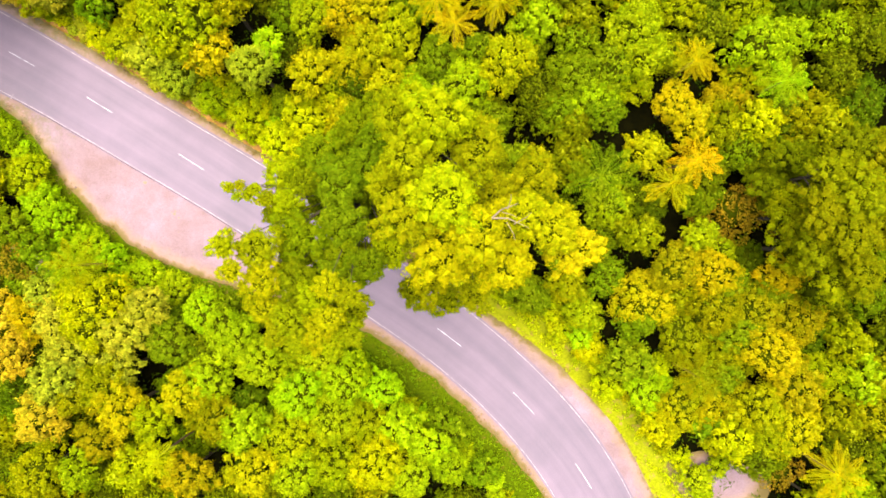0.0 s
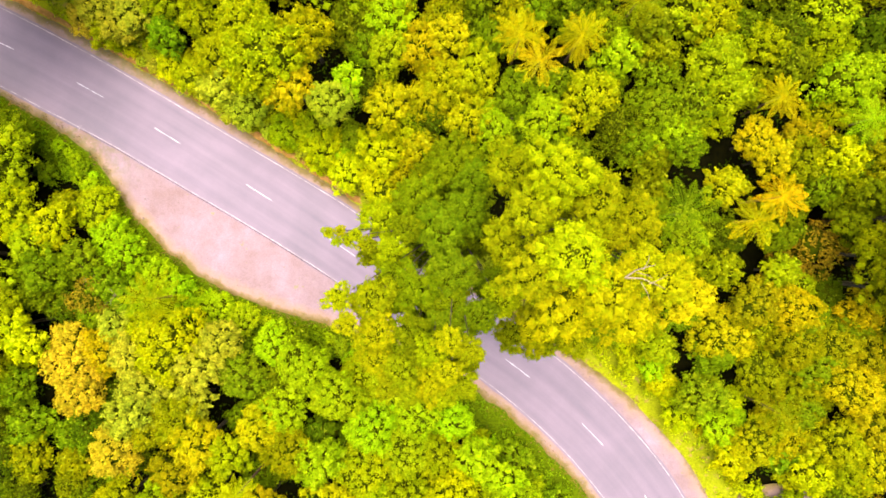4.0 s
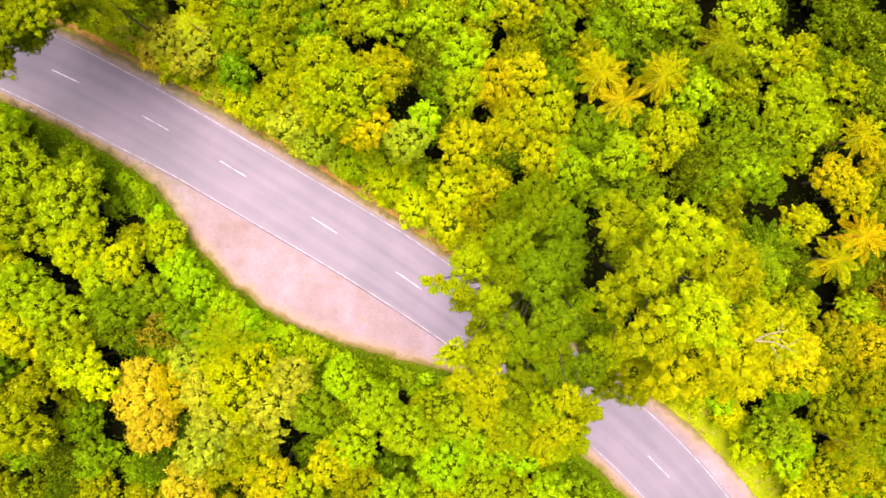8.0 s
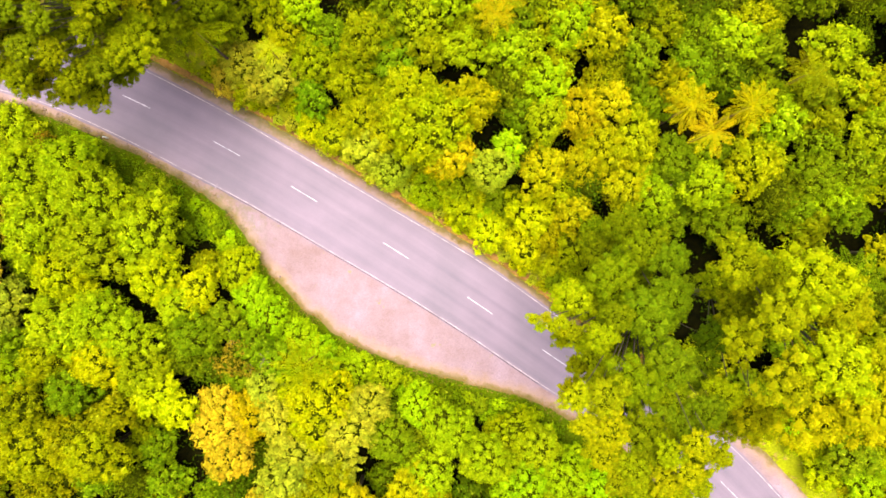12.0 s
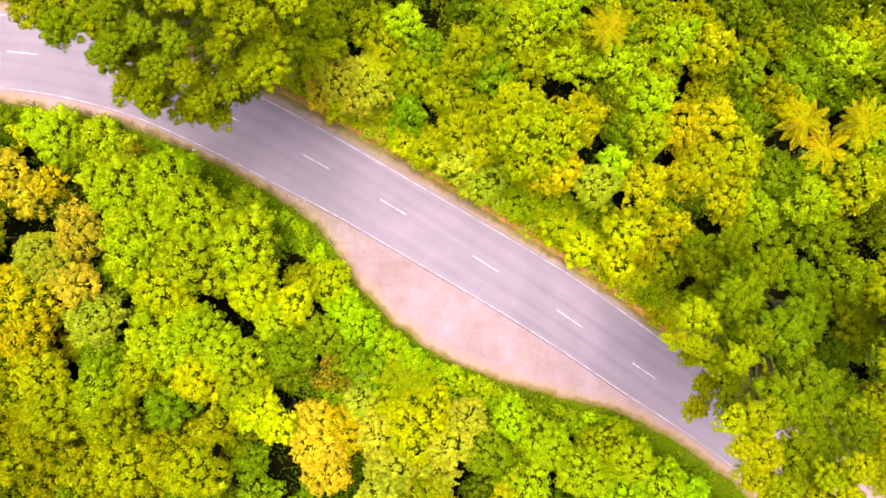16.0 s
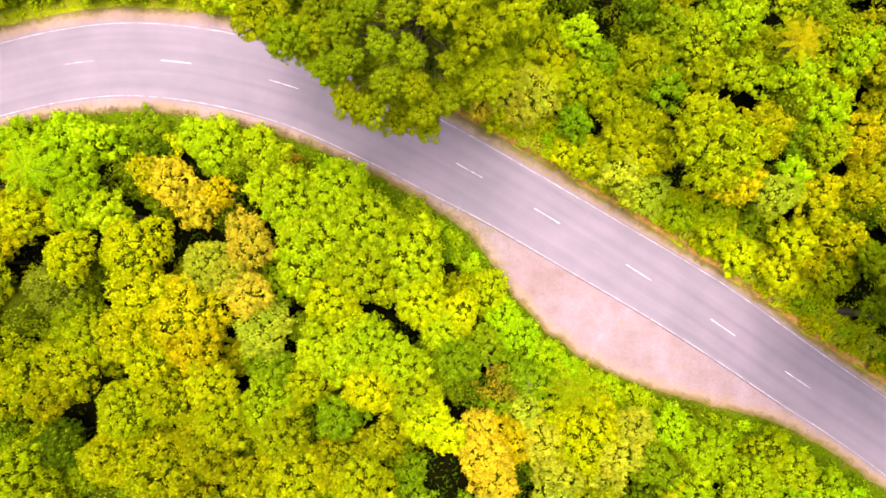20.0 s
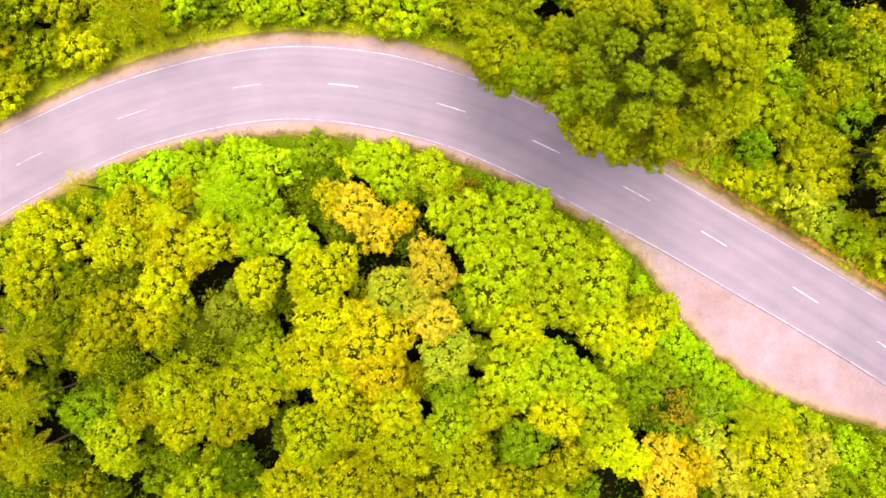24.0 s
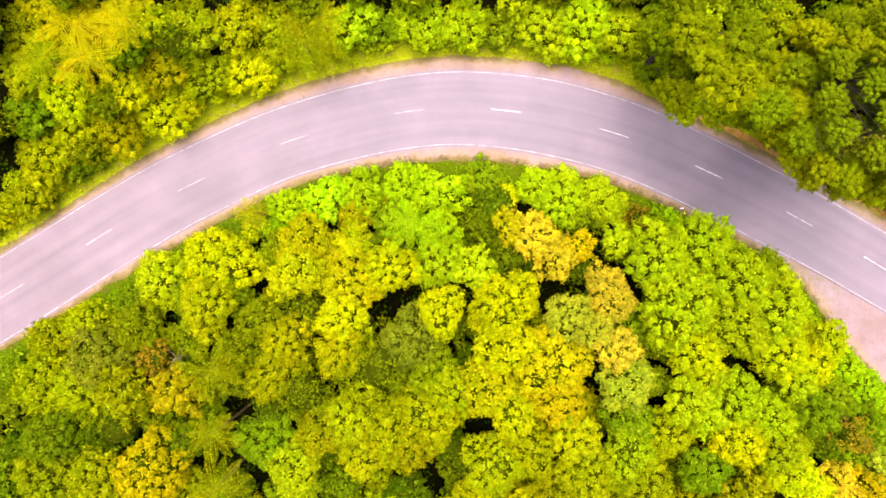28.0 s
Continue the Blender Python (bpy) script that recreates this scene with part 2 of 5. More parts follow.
WORDS = {"L": "lime-green", "LL": "vivid lime-green", "G": "mid-green", "D": "dark green", "V": "olive-green", "Y": "yellow-green",
         "O": "orange-tinged", "P": "pale grey-green", "YL": "bright yellow-green", "YY": "golden yellow", "VL": "olive-lime",
         "VO": "bronze-olive", "OO": "orange", "OY": "golden orange", "YO": "golden", "OP": "pinkish-brown flowering", "PO": "pale russet",
         "LP": "pale lime", "YP": "pale yellow", "GV": "dull green", "YV": "yellowish olive", "GP": "greyish green", "PV": "greyish olive",
         "VP": "greyish olive", "R": "brown dying", "DG": "deep green", "DD": "dull blackish-green", "VG": "vivid deep green"}

# ---- the road's line ----
LINE = np.array([(-145, -3.5), (-130, 5.2), (-119.9, 11.1), (-109.8, 17.4), (-102.5, 21.5), (-92.4, 25.95), (-80.9, 28.8), (-71.4, 28.9), (-60.6, 26.7),
                 (-51.2, 22.85), (-42.15, 18.2), (-34.4, 13.7), (-25.3, 8.15), (-16.9, 2.72), (-9.4, -2.5), (0.7, -9.2), (8.2, -15.7), (14.3, -23.0),
                 (18.6, -31.5), (21.5, -41.0), (23.0, -55.0)])


def spline(p, n=20):
    p = np.vstack([2 * p[0] - p[1], p, 2 * p[-1] - p[-2]])
    t = np.linspace(0, 1, n, endpoint=False)[:, None]
    rows = [0.5 * (2 * b + (c - a) * t + (2 * a - 5 * b + 4 * c - d) * t ** 2 + (3 * b - a - 3 * c + d) * t ** 3) for a, b, c, d in zip(p, p[1:], p[2:], p[3:])]
    return np.vstack(rows)


MID = spline(LINE)
ALONG = np.r_[0, np.cumsum(np.linalg.norm(np.diff(MID, axis=0), axis=1))]
TAN = np.gradient(MID, axis=0)
TAN /= np.linalg.norm(TAN, axis=1)[:, None]
SIDE = np.c_[-TAN[:, 1], TAN[:, 0]]
LENGTH = float(ALONG[-1])


def on_line(s, u):
    """The place s metres along the road and u metres to its uphill side."""
    x, y = np.interp(s, ALONG, MID[:, 0]), np.interp(s, ALONG, MID[:, 1])
    nx, ny = np.interp(s, ALONG, SIDE[:, 0]), np.interp(s, ALONG, SIDE[:, 1])
    k = math.hypot(nx, ny)
    return x + u * nx / k, y + u * ny / k


def off_line(x, y):
    d = (MID[:, 0] - x) ** 2 + (MID[:, 1] - y) ** 2
    i = int(np.argmin(d))
    return float(ALONG[i]), float((x - MID[i, 0]) * SIDE[i, 0] + (y - MID[i, 1]) * SIDE[i, 1])


def inner(s):
    """From the centre line to the edge line on the downhill side."""
    return float(np.interp(s, (20, 58, 72, 85, 97, 110, 118, 128, 136, 148, 156, 166, 174, 184), (3.9, 3.4, 3.6, 3.7, 3.8, 3.9, 3.65, 3.5, 3.25, 3.0, 2.85, 3.05, 3.2, 3.6)))


def outer(s):
    """From the centre line to the edge line on the uphill side."""
    return float(np.interp(s, (30, 60, 72, 86, 96, 106, 118, 130, 140, 150, 166, 178, 187), (3.45, 3.4, 3.5, 3.65, 3.3, 3.1, 3.05, 3.25, 3.6, 3.55, 3.2, 3.2, 3.05)))


def gravel_south(s):
    """Outer edge of the gravel on the downhill side, with the lay-by."""
    return float(np.interp(s, (0, 30, 46, 60, 72, 80, 90, 98, 105, 112, 116, 119, 123, 128, 132, 136, 141, 147, 152, 158, 175, 216),
                           (4.5, 4.5, 4.7, 4.4, 5.2, 5.3, 5.0, 4.9, 4.8, 5.0, 5.5, 6.5, 8.5, 9.9, 10.3, 10.0, 8.9, 6.9, 4.8, 4.2, 4.5, 4.6)))


def gravel_north(s):
    return float(np.interp(s, (0, 33, 45, 64, 80, 87, 93, 98, 110, 140, 150, 166, 175, 182, 190), (4.2, 4.2, 4.6, 5.0, 5.2, 5.7, 4.9, 4.3, 4.3, 4.5, 4.3, 4.3, 5.4, 5.8, 5.2)))


def level(s, u):
    """Height of the land beside the road: a bank above, a gentle fall below."""
    west = float(np.interp(s, (52, 72, 110), (2.1, 1.0, 0.85)))
    if u > 0:
        return west * float(np.interp(u, (5.4, 7.5, 13, 26, 45, 90), (0.0, 1.0, 3.2, 6.2, 8.5, 12.0)))
    edge = gravel_south(s) + 1.6
    return float(np.interp(-u - edge, (0, 8, 25, 80), (0.0, -0.9, -2.4, -5.0)))


def ground_at(x, y):
    return level(*off_line(x, y))


# ---- meshes ----
def mesh_of(name, verts, faces, material, smooth=False):
    me = bpy.data.meshes.new(name)
    me.from_pydata([tuple(map(float, v)) for v in verts], [], [tuple(map(int, f)) for f in faces])
    me.materials.append(material)
    if smooth:
        me.polygons.foreach_set("use_smooth", [True] * len(me.polygons))
    me.update()
    return me


def part(name, data, parent, label="", at=None):
    """Links a mesh as one part under a thing or a part."""
    ob = new(name, data)
    ob.parent = parent
    if at is not None:
        ob.matrix_basis = at
    return tagged(ob, label)


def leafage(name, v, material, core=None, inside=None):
    """One mesh of loose leaves (leaves x corners x 3), round an inner core (points, triangles) coloured as dark as
    crown shade.
    """
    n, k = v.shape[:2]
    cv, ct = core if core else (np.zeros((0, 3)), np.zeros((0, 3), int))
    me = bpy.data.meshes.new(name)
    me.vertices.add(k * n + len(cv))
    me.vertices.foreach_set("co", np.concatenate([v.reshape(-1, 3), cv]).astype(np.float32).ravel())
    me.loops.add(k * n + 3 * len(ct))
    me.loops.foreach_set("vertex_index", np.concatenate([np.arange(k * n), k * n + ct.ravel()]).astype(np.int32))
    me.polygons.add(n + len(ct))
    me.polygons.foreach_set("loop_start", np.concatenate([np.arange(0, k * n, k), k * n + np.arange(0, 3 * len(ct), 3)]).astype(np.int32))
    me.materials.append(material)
    me.materials.append(inside or SHADE_CORE)
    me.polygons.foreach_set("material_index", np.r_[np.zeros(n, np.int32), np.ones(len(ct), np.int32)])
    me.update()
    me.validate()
    return me


def unit(a):
    return a / np.maximum(np.linalg.norm(a, axis=-1, keepdims=True), 1e-6)


def sprigs(c, n, length, width, rng, tilt=0.55):
    """Pointed leaf sprigs at c that face n, broad at the stalk."""
    k = len(c)
    n = unit(n + rng.normal(0, tilt, (k, 3)))
    a = unit(np.cross(n, rng.normal(0, 1, (k, 3))))
    b = np.cross(n, a)
    l = (length * rng.uniform(0.6, 1.35, k))[:, None]
    w = (width * rng.uniform(0.65, 1.3, k))[:, None]
    return np.stack([c - a * l * 0.4 - b * w * 0.5, c - a * l * 0.4 + b * w * 0.5, c + a * l * 0.6 - n * l * 0.15], 1)


def ripple(p, rng, size):
    """A smooth uneven field, about -1 to 1, that breaks up round forms."""
    total = np.zeros(len(p))
    for k in range(5):
        total += np.sin(p @ rng.normal(0, 2.4 / size, 3) + rng.uniform(0, 6.3))
    return total / 2.6


def tuft_dirs(k, rng):
    """k directions spread evenly over a ball, a little uneven."""
    i = np.arange(k) + 0.5
    z = 1 - 2 * i / k
    a = i * 2.39996 + rng.uniform(0, 6.3)
    w = np.sqrt(np.maximum(0, 1 - z * z))
    return unit(np.stack([w * np.cos(a), w * np.sin(a), z], 1) + rng.normal(0, 0.85 / math.sqrt(k), (k, 3)))


def clump_leaves(centres, radii, flat, density, rng, low=-0.35, uneven=0.2, fuzz=(0.78, 1.08), spray=0.0, tuft=0.0, open_up=1.0):
    """Points and normals on the ragged outside of overlapping foliage clumps; tuft: the size of the leaf tufts that stand out of each clump."""
    pts, nor = [], []
    squash = np.array((1, 1, flat))
    for i, (c, r) in enumerate(zip(centres, radii)):
        k = int(density * 2.6 * math.pi * r * r)
        d = unit(rng.normal(0, 1, (k, 3)))
        d = d[d[:, 2] > low]
        swell = 1 + uneven * ripple(d * r, rng, 0.55)
        n = d
        if tuft:
            count = max(7, int(3.4 * (r / tuft) ** 2))
            t = tuft_dirs(count, rng)
            dots = d @ t.T
            near = dots.argmax(1)
            size = 1.75 / math.sqrt(count) * rng.uniform(0.75, 1.2, count)[near]
            ang = np.arccos(np.clip(dots.max(1), -1, 1)) / size
            stand = rng.uniform(0.85, 1.12, count)[near]
            bulge = np.sqrt(np.maximum(0, 1 - np.minimum(ang, 1) ** 2))
            hold = rng.random(len(d)) < np.where(ang < 0.85, 1.0, 0.3 * (2 - open_up))
            swell = (swell * stand * (0.80 + 0.24 * bulge))[hold]
            d, near, size = d[hold], near[hold], size[hold]
            n = unit(d + 0.75 * (d - t[near]) / size[:, None])
        p = c + d * r * squash * (swell * rng.uniform(*fuzz, len(d)))[:, None]
        # leaves gather in sprays, with chinks between them
        keep = ripple(p, rng, 0.3) > -spray if spray else np.ones(len(p), bool)
        for j, (c2, r2) in enumerate(zip(centres, radii)):
            if i != j and np.linalg.norm(c - c2) < r + r2:
                q = (p - c2) / squash
                keep &= (q ** 2).sum(1) > (0.74 * r2) ** 2
        pts.append(p[keep])
        nor.append(n[keep])
    return np.vstack(pts), np.vstack(nor)


def core_shape(rounds):
    bm = bmesh.new()
    bmesh.ops.create_icosphere(bm, subdivisions=rounds, radius=1.0)
    v = np.array([tuple(p.co) for p in bm.verts])
    f = np.array([[p.index for p in face.verts] for face in bm.faces])
    bm.free()
    return v, f


CORE, ROUGH_CORE = core_shape(2), core_shape(1)
EIGHT_SIDED = (np.array([(1, 0, 0), (0, 1, 0), (-1, 0, 0), (0, -1, 0), (0, 0, 1), (0, 0, -1)], float),
               np.array([(0, 1, 4), (1, 2, 4), (2, 3, 4), (3, 0, 4), (1, 0, 5), (2, 1, 5), (3, 2, 5), (0, 3, 5)]))


def knobs(centres, radii, flat, rng, share=0.78, shape=CORE):
    """Lumps of close-set leaves that fill the inside of each clump; also shapes the crowns' shade-dark core."""
    v, f = [], []
    for i, (c, r) in enumerate(zip(centres, radii)):
        v.append(c + shape[0] * r * share * np.array((1, 1, flat)) * rng.uniform(0.8, 1.12, (len(shape[0]), 1)))
        f.append(shape[1] + i * len(shape[0]))
    return np.vstack(v), np.vstack(f)


def dome(rng, radius, height, count, r_low, r_high):
    """Clumps set round and over a crown with a lobed outline."""
    ph = rng.uniform(0, 6.3, 3)
    cs, rs = [], []
    for i in range(count):
        z = ((i + rng.uniform(0.2, 0.8)) / count)
        a = i * 2.39996 + rng.uniform(-0.5, 0.5)
        lobe = 1 + 0.14 * math.sin(2 * a + ph[0]) + 0.13 * math.sin(3 * a + ph[1]) + 0.09 * math.sin(5 * a + ph[2])
        r = rng.uniform(r_low, r_high)
        flat = math.sqrt(max(0.0, 1 - z * z))
        reach = max(radius * lobe - r * 0.8, 0.1)
        cs.append((reach * flat * math.cos(a), reach * flat * math.sin(a), (height - r * 0.6) * z * rng.uniform(0.8, 1.08)))
        rs.append(r)
    return np.array(cs), np.array(rs)


CROWN_SIZES = (1.5, 2.4, 3.4, 4.6)


def lobed(radius, flat, lobe, tuft, rng, deep, lost):
    """A crown's outside: a dome with lobes, and tufts on the lobes. Gives the place, facing and depth in the chinks for a set of directions, and the lobes' places."""
    ph = rng.uniform(0, 6.3, 3)
    levels = []
    for size, depth, gone, push in ((lobe, deep, lost, 0.9), (tuft, 0.5, 0.05, 0.6), (lobe * 2.1, 0.28, 0.0, 0.4)):
        count = max(9, int(3.6 * (radius / size) ** 2))
        stand = np.where(rng.random(count) < gone, 0.0, rng.uniform(0.62, 1.3, count))
        levels.append((tuft_dirs(count, rng), 1.75 / math.sqrt(count), depth * size / radius, stand, push))
    squash = np.array((1, 1, flat))

    def outline(d):
        a = np.arctan2(d[:, 1], d[:, 0])
        return 1 + (0.13 * np.sin(2 * a + ph[0]) + 0.11 * np.sin(3 * a + ph[1]) + 0.07 * np.sin(5 * a + ph[2])) * (1 - np.abs(d[:, 2]))

    def field(d):
        r, n, chinks = outline(d), d * np.array((1, 1, 1.2)), []
        for t, wide, depth, stand, push in levels:
            dots = d @ t.T
            near = dots.argmax(1)
            ang = np.arccos(np.clip(dots.max(1), -1, 1)) / wide
            r = r + depth * ((1 - np.minimum(ang, 1.1) ** 2) * stand[near] - 1)
            n = n + push * (d - t[near]) / wide
            chinks.append(np.where(stand[near] > 0, ang, 1.1))
        return d * (radius * r)[:, None] * squash, unit(n), chinks

    t, stand = levels[0][0], levels[0][3]
    t = t[stand > 0]
    tops = field(t)[0] - t * (lobe * 0.95) * squash
    return field, tops[t[:, 2] > -0.15]


def shell(radius, flat, lobe, tuft, leaf, wide, density, rng, deep, low=-0.2, fuzz=0.05, lost=0.06):
    """Leaves over a lobed dome, close inner foliage in each lobe, and a core within whose dark colour stands for shade
    in the chinks.
    """
    field, tops = lobed(radius, flat, lobe, tuft, rng, deep, lost)
    d = unit(rng.normal(0, 1, (int(density * 4 * math.pi * radius ** 2), 3)))
    d = d[d[:, 2] > low]
    p, n, (big, small, _) = field(d)
    hold = rng.random(len(d)) < np.clip(2.1 - 1.5 * big, 0.08, 1.0) * np.clip(1.7 - 1.0 * small, 0.4, 1.0)
    p, n, d = p[hold], n[hold], d[hold]
    p = p + d * rng.normal(0, fuzz, len(p))[:, None]
    kv, kf = knobs(tops, np.full(len(tops), lobe), flat, rng, 0.72, EIGHT_SIDED)
    # a second, looser layer of leaves behind the first
    e = unit(rng.normal(0, 1, (len(d) // 3, 3)))
    e = e[e[:, 2] > low]
    q, m, _ = field(e)
    q = q - e * (lobe * rng.uniform(0.25, 0.7, len(e)))[:, None]
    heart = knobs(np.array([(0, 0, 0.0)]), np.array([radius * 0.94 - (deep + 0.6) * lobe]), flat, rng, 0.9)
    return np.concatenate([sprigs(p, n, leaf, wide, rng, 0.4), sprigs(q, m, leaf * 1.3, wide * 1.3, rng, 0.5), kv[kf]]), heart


def crown_mesh(radius, seed, style, thin=1.0):
    """A broadleaf crown, its middle at the origin. style 0 fine, 1 billowing, 2 large-leaved, 3 open and twiggy."""
    rng = np.random.default_rng(seed)
    grow = (radius / 2.4) ** 0.4
    if style == 3:
        rl, rh = 0.4 * grow, 0.7 * grow
        cs, rs = dome(rng, radius, radius * 0.9, max(6, int(1.5 * radius ** 2 / ((rl + rh) / 2) ** 2)), rl, rh)
        p, n = clump_leaves(cs, rs, 0.85, 84, rng, -0.12, 0.3, (0.74, 1.1), 0.35, 0.3)
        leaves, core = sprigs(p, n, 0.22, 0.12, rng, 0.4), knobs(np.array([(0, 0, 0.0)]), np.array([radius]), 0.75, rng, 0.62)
        return leafage("crown", leaves, LEAF, core, SHADE_CORE)
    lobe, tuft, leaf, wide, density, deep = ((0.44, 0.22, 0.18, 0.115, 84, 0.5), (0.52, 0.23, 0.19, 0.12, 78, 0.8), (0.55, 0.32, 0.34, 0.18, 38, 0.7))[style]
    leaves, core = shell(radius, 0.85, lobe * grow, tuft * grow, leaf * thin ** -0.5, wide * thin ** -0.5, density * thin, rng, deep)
    return leafage("crown", leaves, LEAF, core, SHADE_CORE)


CROWNS = {i: [crown_mesh(r, 10 * i + k, k) for k in range(4)] for i, r in enumerate(CROWN_SIZES)}
THIN_CROWNS = {i: [crown_mesh(r, 500 + 10 * i + k, k, 0.55) for k in range(4)] for i, r in enumerate(CROWN_SIZES)}


def bough_mesh(seed, lobe):
    """A cauliflower-headed bough of fine podocarp foliage, 2.2 m in radius."""
    rng = np.random.default_rng(900 + seed)
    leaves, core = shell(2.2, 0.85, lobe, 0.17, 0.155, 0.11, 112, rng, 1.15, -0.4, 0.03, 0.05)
    return leafage("bough", leaves, NEEDLE, core, SHADE_CORE)


BOUGHS = [bough_mesh(k, (0.5, 0.56, 0.46)[k % 3]) for k in range(6)]


def tube(points, radii, sides, name, material, upright=False):
    """A tapered, bent tube."""
    v, f = [], []
    pts = [Vector(p) for p in points]
    for i, (p, r) in enumerate(zip(pts, radii)):
        d = (pts[min(i + 1, len(pts) - 1)] - pts[max(i - 1, 0)]).normalized()
        a = Vector((1, 0, 0)) if upright else d.cross(Vector((0.31, 0.95, 0.05))).normalized()
        b = Vector((0, 1, 0)) if upright else d.cross(a)
        v += [p + (a * math.cos(6.28318 * k / sides) + b * math.sin(6.28318 * k / sides)) * r for k in range(sides)]
    for i in range(len(pts) - 1):
        f += [(i * sides + k, i * sides + (k + 1) % sides, (i + 1) * sides + (k + 1) % sides, (i + 1) * sides + k) for k in range(sides)]
    f.append(tuple(range(len(v) - sides, len(v))))
    return mesh_of(name, v, f, material, True)


TRUNKS = [tube([(0, 0, 0), (0.3 * k, 0.2, 0.3), (0.5 * k, -0.3, 0.65), (0.0, 0.1, 1.0)], (1.35, 1.0, 0.8, 0.4), 8, "trunk", BARK, True) for k in (-1, 0, 1)]
LIMB_SET = [tube([(0, 0, 0), (0.05 * k, 0.03, 0.35), (-0.05, 0.06 * k, 0.7), (0, 0, 1.0)], (0.06, 0.045, 0.03, 0.012), 6, "limb", BARK) for k in (-1, 1)]
FERN_TRUNK = tube([(0, 0, 0), (0.2, 0.1, 0.4), (-0.1, 0.2, 0.8), (0, 0, 1.0)], (1.2, 0.9, 0.8, 0.6), 8, "trunk", FIBRE, True)


def aim(a, b):
    """A pose that stands the unit length from a to b, no thicker than a limb grows."""
    a, b = Vector(a), Vector(b)
    d = b - a
    thick = min(d.length, 1.15)
    return Matrix.Translation(a) @ d.to_track_quat("Z", "X").to_matrix().to_4x4() @ Matrix.Diagonal((thick, thick, d.length, 1))


def tinted(ob, key, rng, amount=0.14):
    k = 1 + rng.uniform(-amount, amount)
    h = rng.uniform(-amount, amount) * 0.5
    r, g, b = COLOURS[key]
    ob.color = (1.09 * r * k * (1 + h), 1.02 * g * k * (1 - h * 0.5), b * k, 1)


PLACED = []


def tree(x, y, top, r, key, style=-1, low=False, young=False):
    """A broadleaf tree or shrub: its crown's top, radius and colour."""
    rng = random.Random(round(x * 100) * 7919 + round(y * 100))
    PLACED.append((x, y, r))
    r *= 1.0 if low else 0.99
    z = ground_at(x, y) - 0.1
    i = min(range(len(CROWN_SIZES)), key=lambda k: abs(math.log(r / CROWN_SIZES[k])))
    scale = r / CROWN_SIZES[i]
    style = 3 if key == "R" else rng.choice((0, 0, 2, 3) if key in ("GP", "D", "DG", "GV") else (0, 1, 1, 1, 2)) if style < 0 else style
    deep = min(1.35, max(0.95, 0.5 * (top - z) / (0.82 * r))) * rng.uniform(0.92, 1.06)
    middle = max(top - 0.82 * r * deep - 0.15, z + 0.4)
    filler = low and not young and r > 1.85
    base = new("sapling" if young else "young_tree" if filler else "shrub" if low else "tree")
    base.location = (x, y, z)
    tall = middle - z
    if young:
        tagged(base, WORDS[key] + " young tree in the slope forest's understorey", "sapling", "slope understorey")
    elif filler:
        tagged(base, WORDS[key] + " young tree closing the canopy below the road", "young tree", "young trees below the road")
    else:
        tagged(base, WORDS[key] + (" broadleaf shrub filling the forest edge" if low else " broadleaf tree with a dense rounded crown"), "shrub" if low else "tree",
               "forest edge shrubs" if low else "forest trees")
    crown = part("crown", (THIN_CROWNS if young or filler else CROWNS)[i][style], base, at=Matrix.Translation((0, 0, tall)) @ Matrix.Rotation(rng.uniform(0, 6.28), 4, "Z") @ Matrix.Diagonal((scale * rng.uniform(0.92, 1.1), scale * rng.uniform(0.92, 1.1), scale * deep, 1)))
    tinted(crown, key, rng)
    girth = min(0.2, 0.04 + 0.012 * (top - z))
    part("trunk", rng.choice(TRUNKS), base, at=Matrix.Diagonal((girth, girth, tall + 0.3 * r, 1)))
    if not low:
        turn = rng.uniform(0, 6.28)
        for k in range(3):
            a = turn + 2.1 * k
            part("limb", LIMB_SET[k % 2], base, at=aim((0, 0, tall * 0.72), (0.6 * r * math.cos(a), 0.6 * r * math.sin(a), tall + 0.15 * r)))
    return base


def frond_mesh(seed, pairs):
    """One arching frond a unit long: a midrib and two rows of tapering leaflets."""
    rng = np.random.default_rng(70 + seed)
    rows = []

    def curve(t):
        return np.array((t, 0.0, 0.36 * t - 0.48 * t * t + 0.03 * math.sin(5 * t + seed)))

    for i in range(8):
        a, b = curve(i / 8), curve((i + 1) / 8)
        w = np.array((0, 0.007, 0))
        rows.append((a - w, b - w, b + w, a + w))
    for i in range(pairs):
        t = 0.1 + 0.88 * i / (pairs - 1)
        c = curve(t)
        reach = 0.165 * math.sin(math.pi * (0.04 + 0.93 * t ** 1.25)) + 0.014
        wide = 0.25 / pairs
        for side in (-1, 1):
            tip = c + np.array((0.30 * reach, side * reach, -0.30 * reach + rng.uniform(-0.015, 0.015)))
            mid = (c + tip) / 2 + np.array((0, 0, 0.03 * reach))
            rows.append((c, mid - np.array((wide, 0, 0)), tip, mid + np.array((wide, 0, 0))))
    return leafage("frond", np.array(rows), FROND)


FRONDS = [frond_mesh(k, 19 + 3 * k) for k in range(3)]


